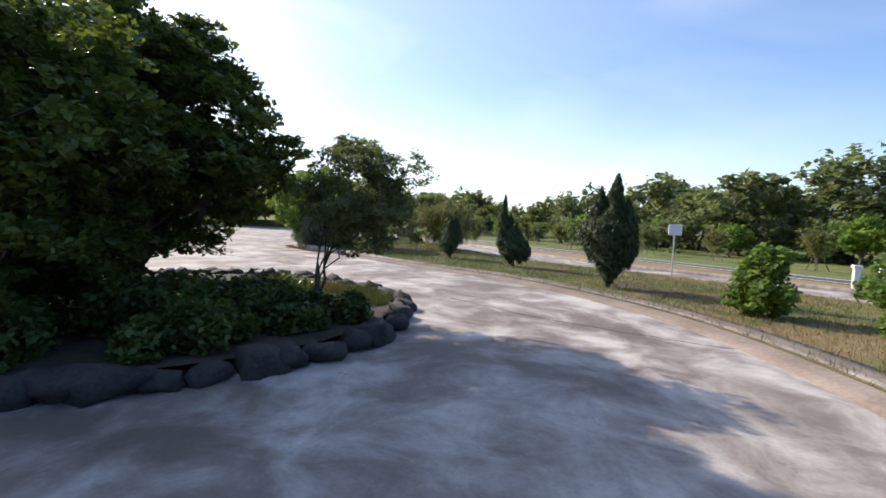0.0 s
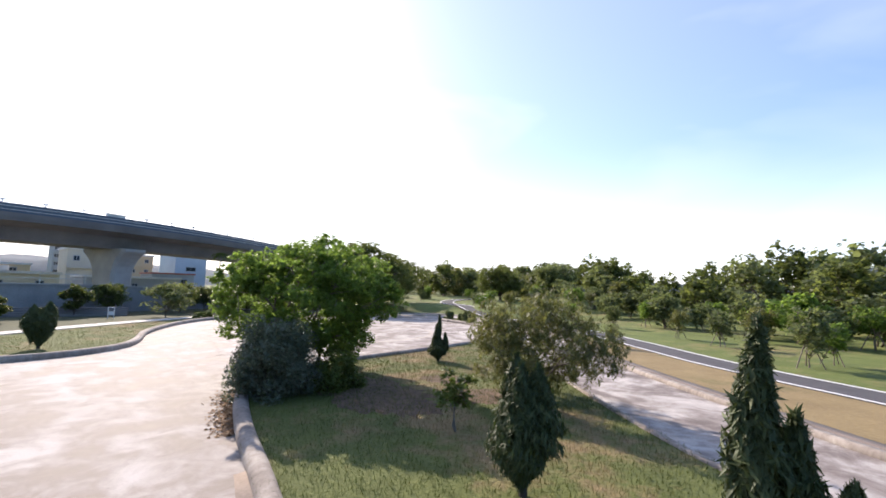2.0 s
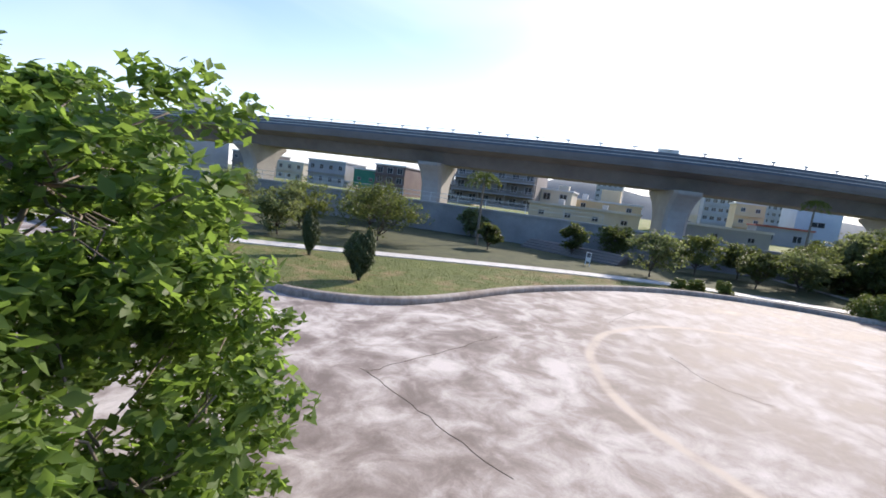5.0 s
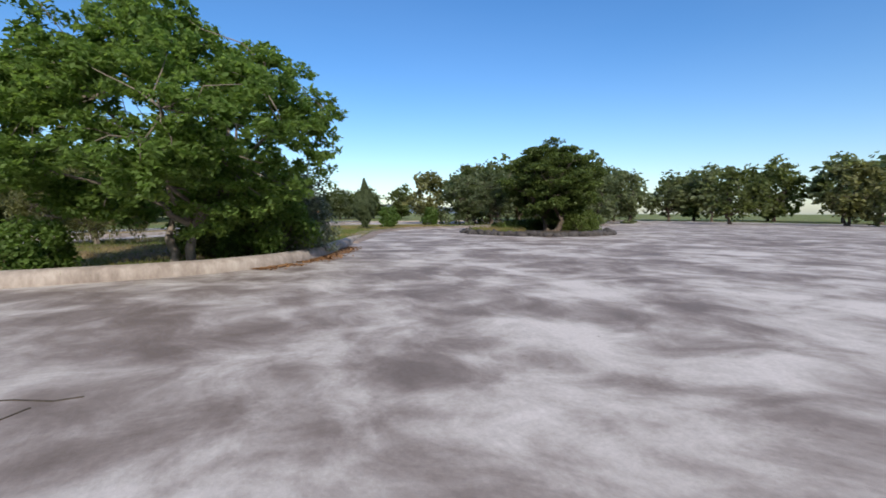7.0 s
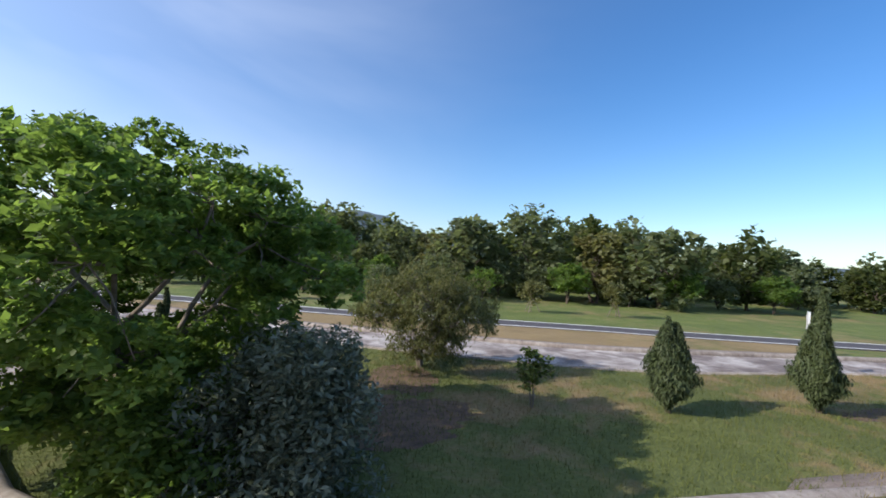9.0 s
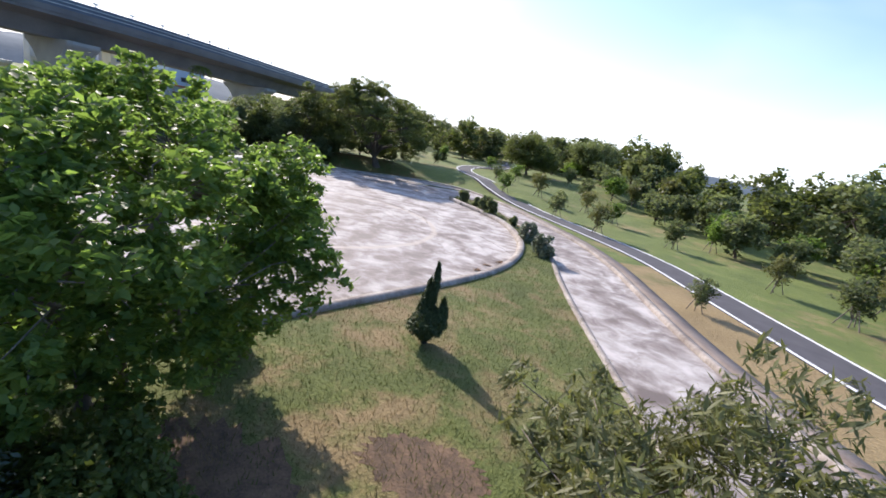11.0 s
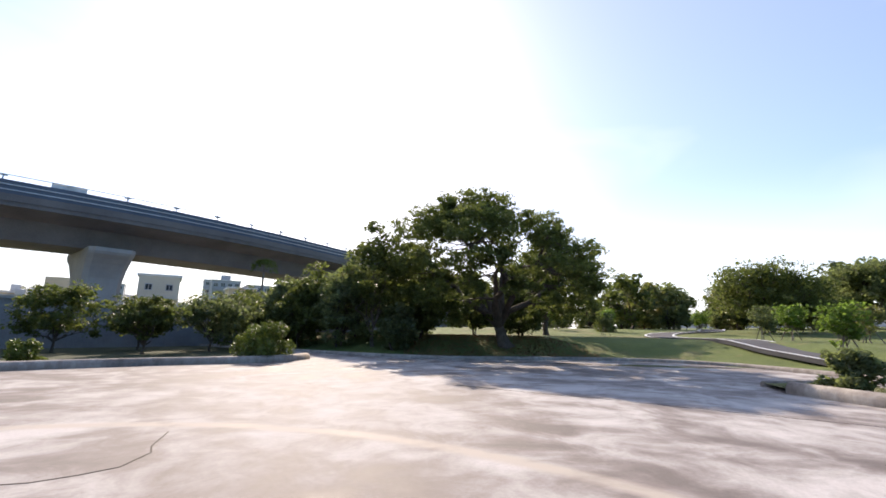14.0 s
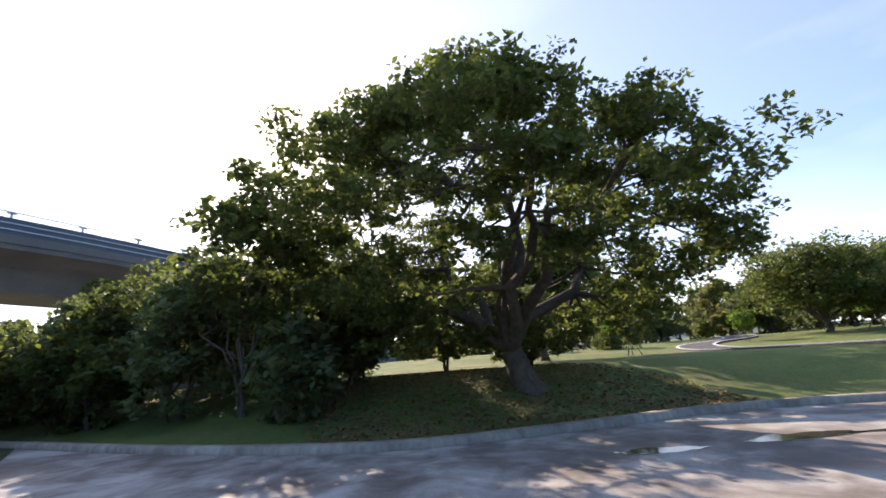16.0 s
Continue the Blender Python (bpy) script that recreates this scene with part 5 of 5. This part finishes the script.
# ---- small things ----
def sign(name, at, w, h, z, material, label, turn):
    top = thing(name, at, label, "sign", turn=turn)
    bm = bmesh.new()
    box_bm(bm, -w / 2, -0.02, z - h / 2, w / 2, 0.02, z + h / 2, 0.008)
    part("panel", bm, material, top)
    for x in ((-w * 0.3, w * 0.3) if w > 0.9 else (0,)):
        v, f = tubes([[(Vector((x, 0.04, -0.2)), 0.03), (Vector((x, 0.04, z + h * 0.3)), 0.03)]], 8)
        raw("post", v, f, M["steel"], top)
    return top


sign("park_sign", (10.6, 34.0, LAWN), 0.5, 0.42, 1.75, M["sign_white"], "plain pale sign panel on a steel post beside the lane", 20)
sign("notice_board", on(16.9, 29.9), 1.1, 0.6, 0.95, M["orange"], "orange notice board on two posts in the grass", 95)


stand = thing("notice_stand", on(-39.7, 38.6), "small white tube stand with a pale notice beside the footpath", "notice stand", turn=40)
for x in (-0.26, 0.26):
    v, f = tubes([[(Vector((x, 0, -0.1)), 0.03), (Vector((x, 0, 0.95)), 0.03)]], 8)
    raw("post", v, f, M["white"], stand)
v, f = tubes([[(Vector((-0.29, 0, 0.95)), 0.03), (Vector((0.29, 0, 0.95)), 0.03)]], 8)
raw("top_bar", v, f, M["white"], stand)
bm = bmesh.new()
box_bm(bm, -0.22, -0.012, 0.32, 0.22, 0.012, 0.62, 0.005)
part("panel", bm, M["sign_white"], stand, "pale notice panel")


def bollard(at, label, turn=0.0):
    top = thing("bollard", at, label, "bollard", "white bollards", turn=turn)
    bm = bmesh.new()
    box_bm(bm, -0.09, -0.09, -0.1, 0.09, 0.09, 0.8, 0.02)
    part("shaft", bm, M["white"], top)
    bm = bmesh.new()
    box_bm(bm, -0.13, -0.13, 0.8, 0.13, 0.13, 0.92, 0.03)
    part("cap", bm, M["white"], top)


for x, y in ((16.4, 34.9), (17.4, 35.6)):
    bollard(on(x, y), "short white concrete bollard at the edge of the paving")


def blades(poly, n, x0, x1, y0, y1, base_z, label, tall=0.09):
    """Grass tufts over an area."""
    rs = np.random.RandomState(3)
    poly = np.array(poly)
    x, y = rs.uniform(x0, x1, n), rs.uniform(y0, y1, n)
    inside = np.zeros(n, bool)
    j = len(poly) - 1
    for i in range(len(poly)):
        (x1, y1), (x2, y2) = poly[i], poly[j]
        cross = ((y1 > y) != (y2 > y)) & (x < (x2 - x1) * (y - y1) / (y2 - y1 + 1e-12) + x1)
        inside ^= cross
        j = i
    x, y = x[inside], y[inside]
    n = len(x)
    a, h = rs.uniform(0, math.tau, n), rs.uniform(0.03, 0.08, n) + tall * rs.uniform(0, 1, n) ** 4
    w = 0.006
    lean = rs.normal(0, 0.03, (n, 2))
    base = np.stack([x, y, np.full(n, base_z)], 1)
    side = np.stack([np.cos(a) * w, np.sin(a) * w, np.zeros(n)], 1)
    tip = base + np.stack([lean[:, 0], lean[:, 1], h], 1)
    verts = np.stack([base - side, base + side, tip], 1).reshape(-1, 3)
    mesh = bpy.data.meshes.new("grass_tufts")
    mesh.vertices.add(3 * n)
    mesh.vertices.foreach_set("co", verts.ravel().astype(np.float32))
    mesh.loops.add(3 * n)
    mesh.loops.foreach_set("vertex_index", np.arange(3 * n, dtype=np.int32))
    mesh.polygons.add(n)
    mesh.polygons.foreach_set("loop_start", np.arange(0, 3 * n, 3, dtype=np.int32))
    mesh.update(calc_edges=True)
    ob = link_mesh("grass_tufts", mesh, M["blade"])
    tagged(ob, label, "grass", kind="stuff")


blades([(q.x, q.y) for q in lot_side + lane_side], 470000, -24, 17, 20, 64, LAWN, "short mixed green and straw grass blades")
blades([(3.0 + 2.0 * math.cos(k / 24 * math.tau), 22.1 + 1.4 * math.sin(k / 24 * math.tau)) for k in range(24)], 20000, 1, 5, 20.6, 23.6, 0.14, "thin straw-coloured grass in the tree bed", 0.2)
blades(west_verge, 90000, -41, -15, 20, 56, 0.012, "short straw and olive grass blades on the verge")


def palm(at, height, label, seed):
    """A slim palm: ringed trunk and arching fronds of narrow leaflets."""
    rnd, rs = random.Random(seed), np.random.RandomState(seed)
    top = thing("palm_tree", at, label, "palm", "palms by the flood wall")
    path = [(Vector((0.25 * math.sin(i / 9), 0, height * i / 9 - 0.2)), 0.12 - 0.005 * i + 0.01 * (i % 2)) for i in range(10)]
    v, f = tubes([path], 8)
    raw("trunk", v, f, M["bark_pale"], top, smooth=True)
    head = path[-1][0]
    for k in range(13):
        t = k / 13 * math.tau + rnd.uniform(-0.2, 0.2)
        up, reach = rnd.uniform(0.1, 0.9), rnd.uniform(1.1, 1.5)
        rib = [head + Vector((math.cos(t) * reach * s, math.sin(t) * reach * s, up * s - 1.25 * s * s)) for s in (0, 0.25, 0.5, 0.75, 1.0)]
        v, f = tubes([[(p, 0.025 - 0.004 * i) for i, p in enumerate(rib)]], 4)
        frond = raw("frond", v, f, M["leaf_shrub"], top)
        pts = np.array([tuple(rib[int(u)].lerp(rib[int(u) + 1], u - int(u))) for u in rs.uniform(0.3, 3.99, 70)])
        link_mesh("leaf_blade", leaf_mesh("leaf_blade", pts + rs.normal(0, 0.06, pts.shape), 0.05, M["leaf_shrub"], rs, 0.2, 8.0, 0.9), None, frond)


palm((-64.4, 57.5, 1.4), 6.4, "slim palm standing behind the flood wall", 71)
palm((-40.2, 30.0, 0), 5.7, "tall slim palm on the verge below the flood wall", 72)


def dry_leaves():
    """Brown leaves blown against the kerb and lying in small heaps."""
    rs = np.random.RandomState(9)
    pts = []
    for i, q in enumerate(lot_side):
        if -9.3 < q.x < -3.5 and 32.5 < q.y < 37:
            n = 260
            away = np.abs(rs.normal(0, 0.2, n))
            d = (lot_side[i + 1] - lot_side[i - 1]).to_2d().normalized()
            along = rs.uniform(-0.5, 0.5, n)
            pts.append(np.stack([q.x + d.x * along - d.y * away, q.y + d.y * along + d.x * away, np.full(n, 0.012)], 1))
    for x, y in ((-11.0, 50.6), (-10.6, 48.6), (-10.9, 49.6)):
        n = 40
        pts.append(np.stack([x + rs.normal(0, 0.09, n), y + rs.normal(0, 0.09, n), rs.uniform(0.008, 0.04, n)], 1))
    n = 16000
    r, a = 4.6 * np.sqrt(rs.uniform(0, 1, n)), rs.uniform(0, math.tau, n)
    under = np.stack([-37.0 + r * np.cos(a) * 1.25, 64.6 + r * np.sin(a), np.zeros(n)], 1)
    under = np.array([(x, y, ground_z(x, y) + 0.05) for x, y, _ in under if beyond(x, y) > 0.3])
    pts.append(under)
    ob = link_mesh("dry_leaves", leaf_mesh("dry_leaves", np.concatenate(pts), 0.055, M["dry_leaf"], rs, 1.5, 1.5), None)
    tagged(ob, "brown dry leaves against the kerb and under the great tree", "leaves", kind="stuff")


dry_leaves()
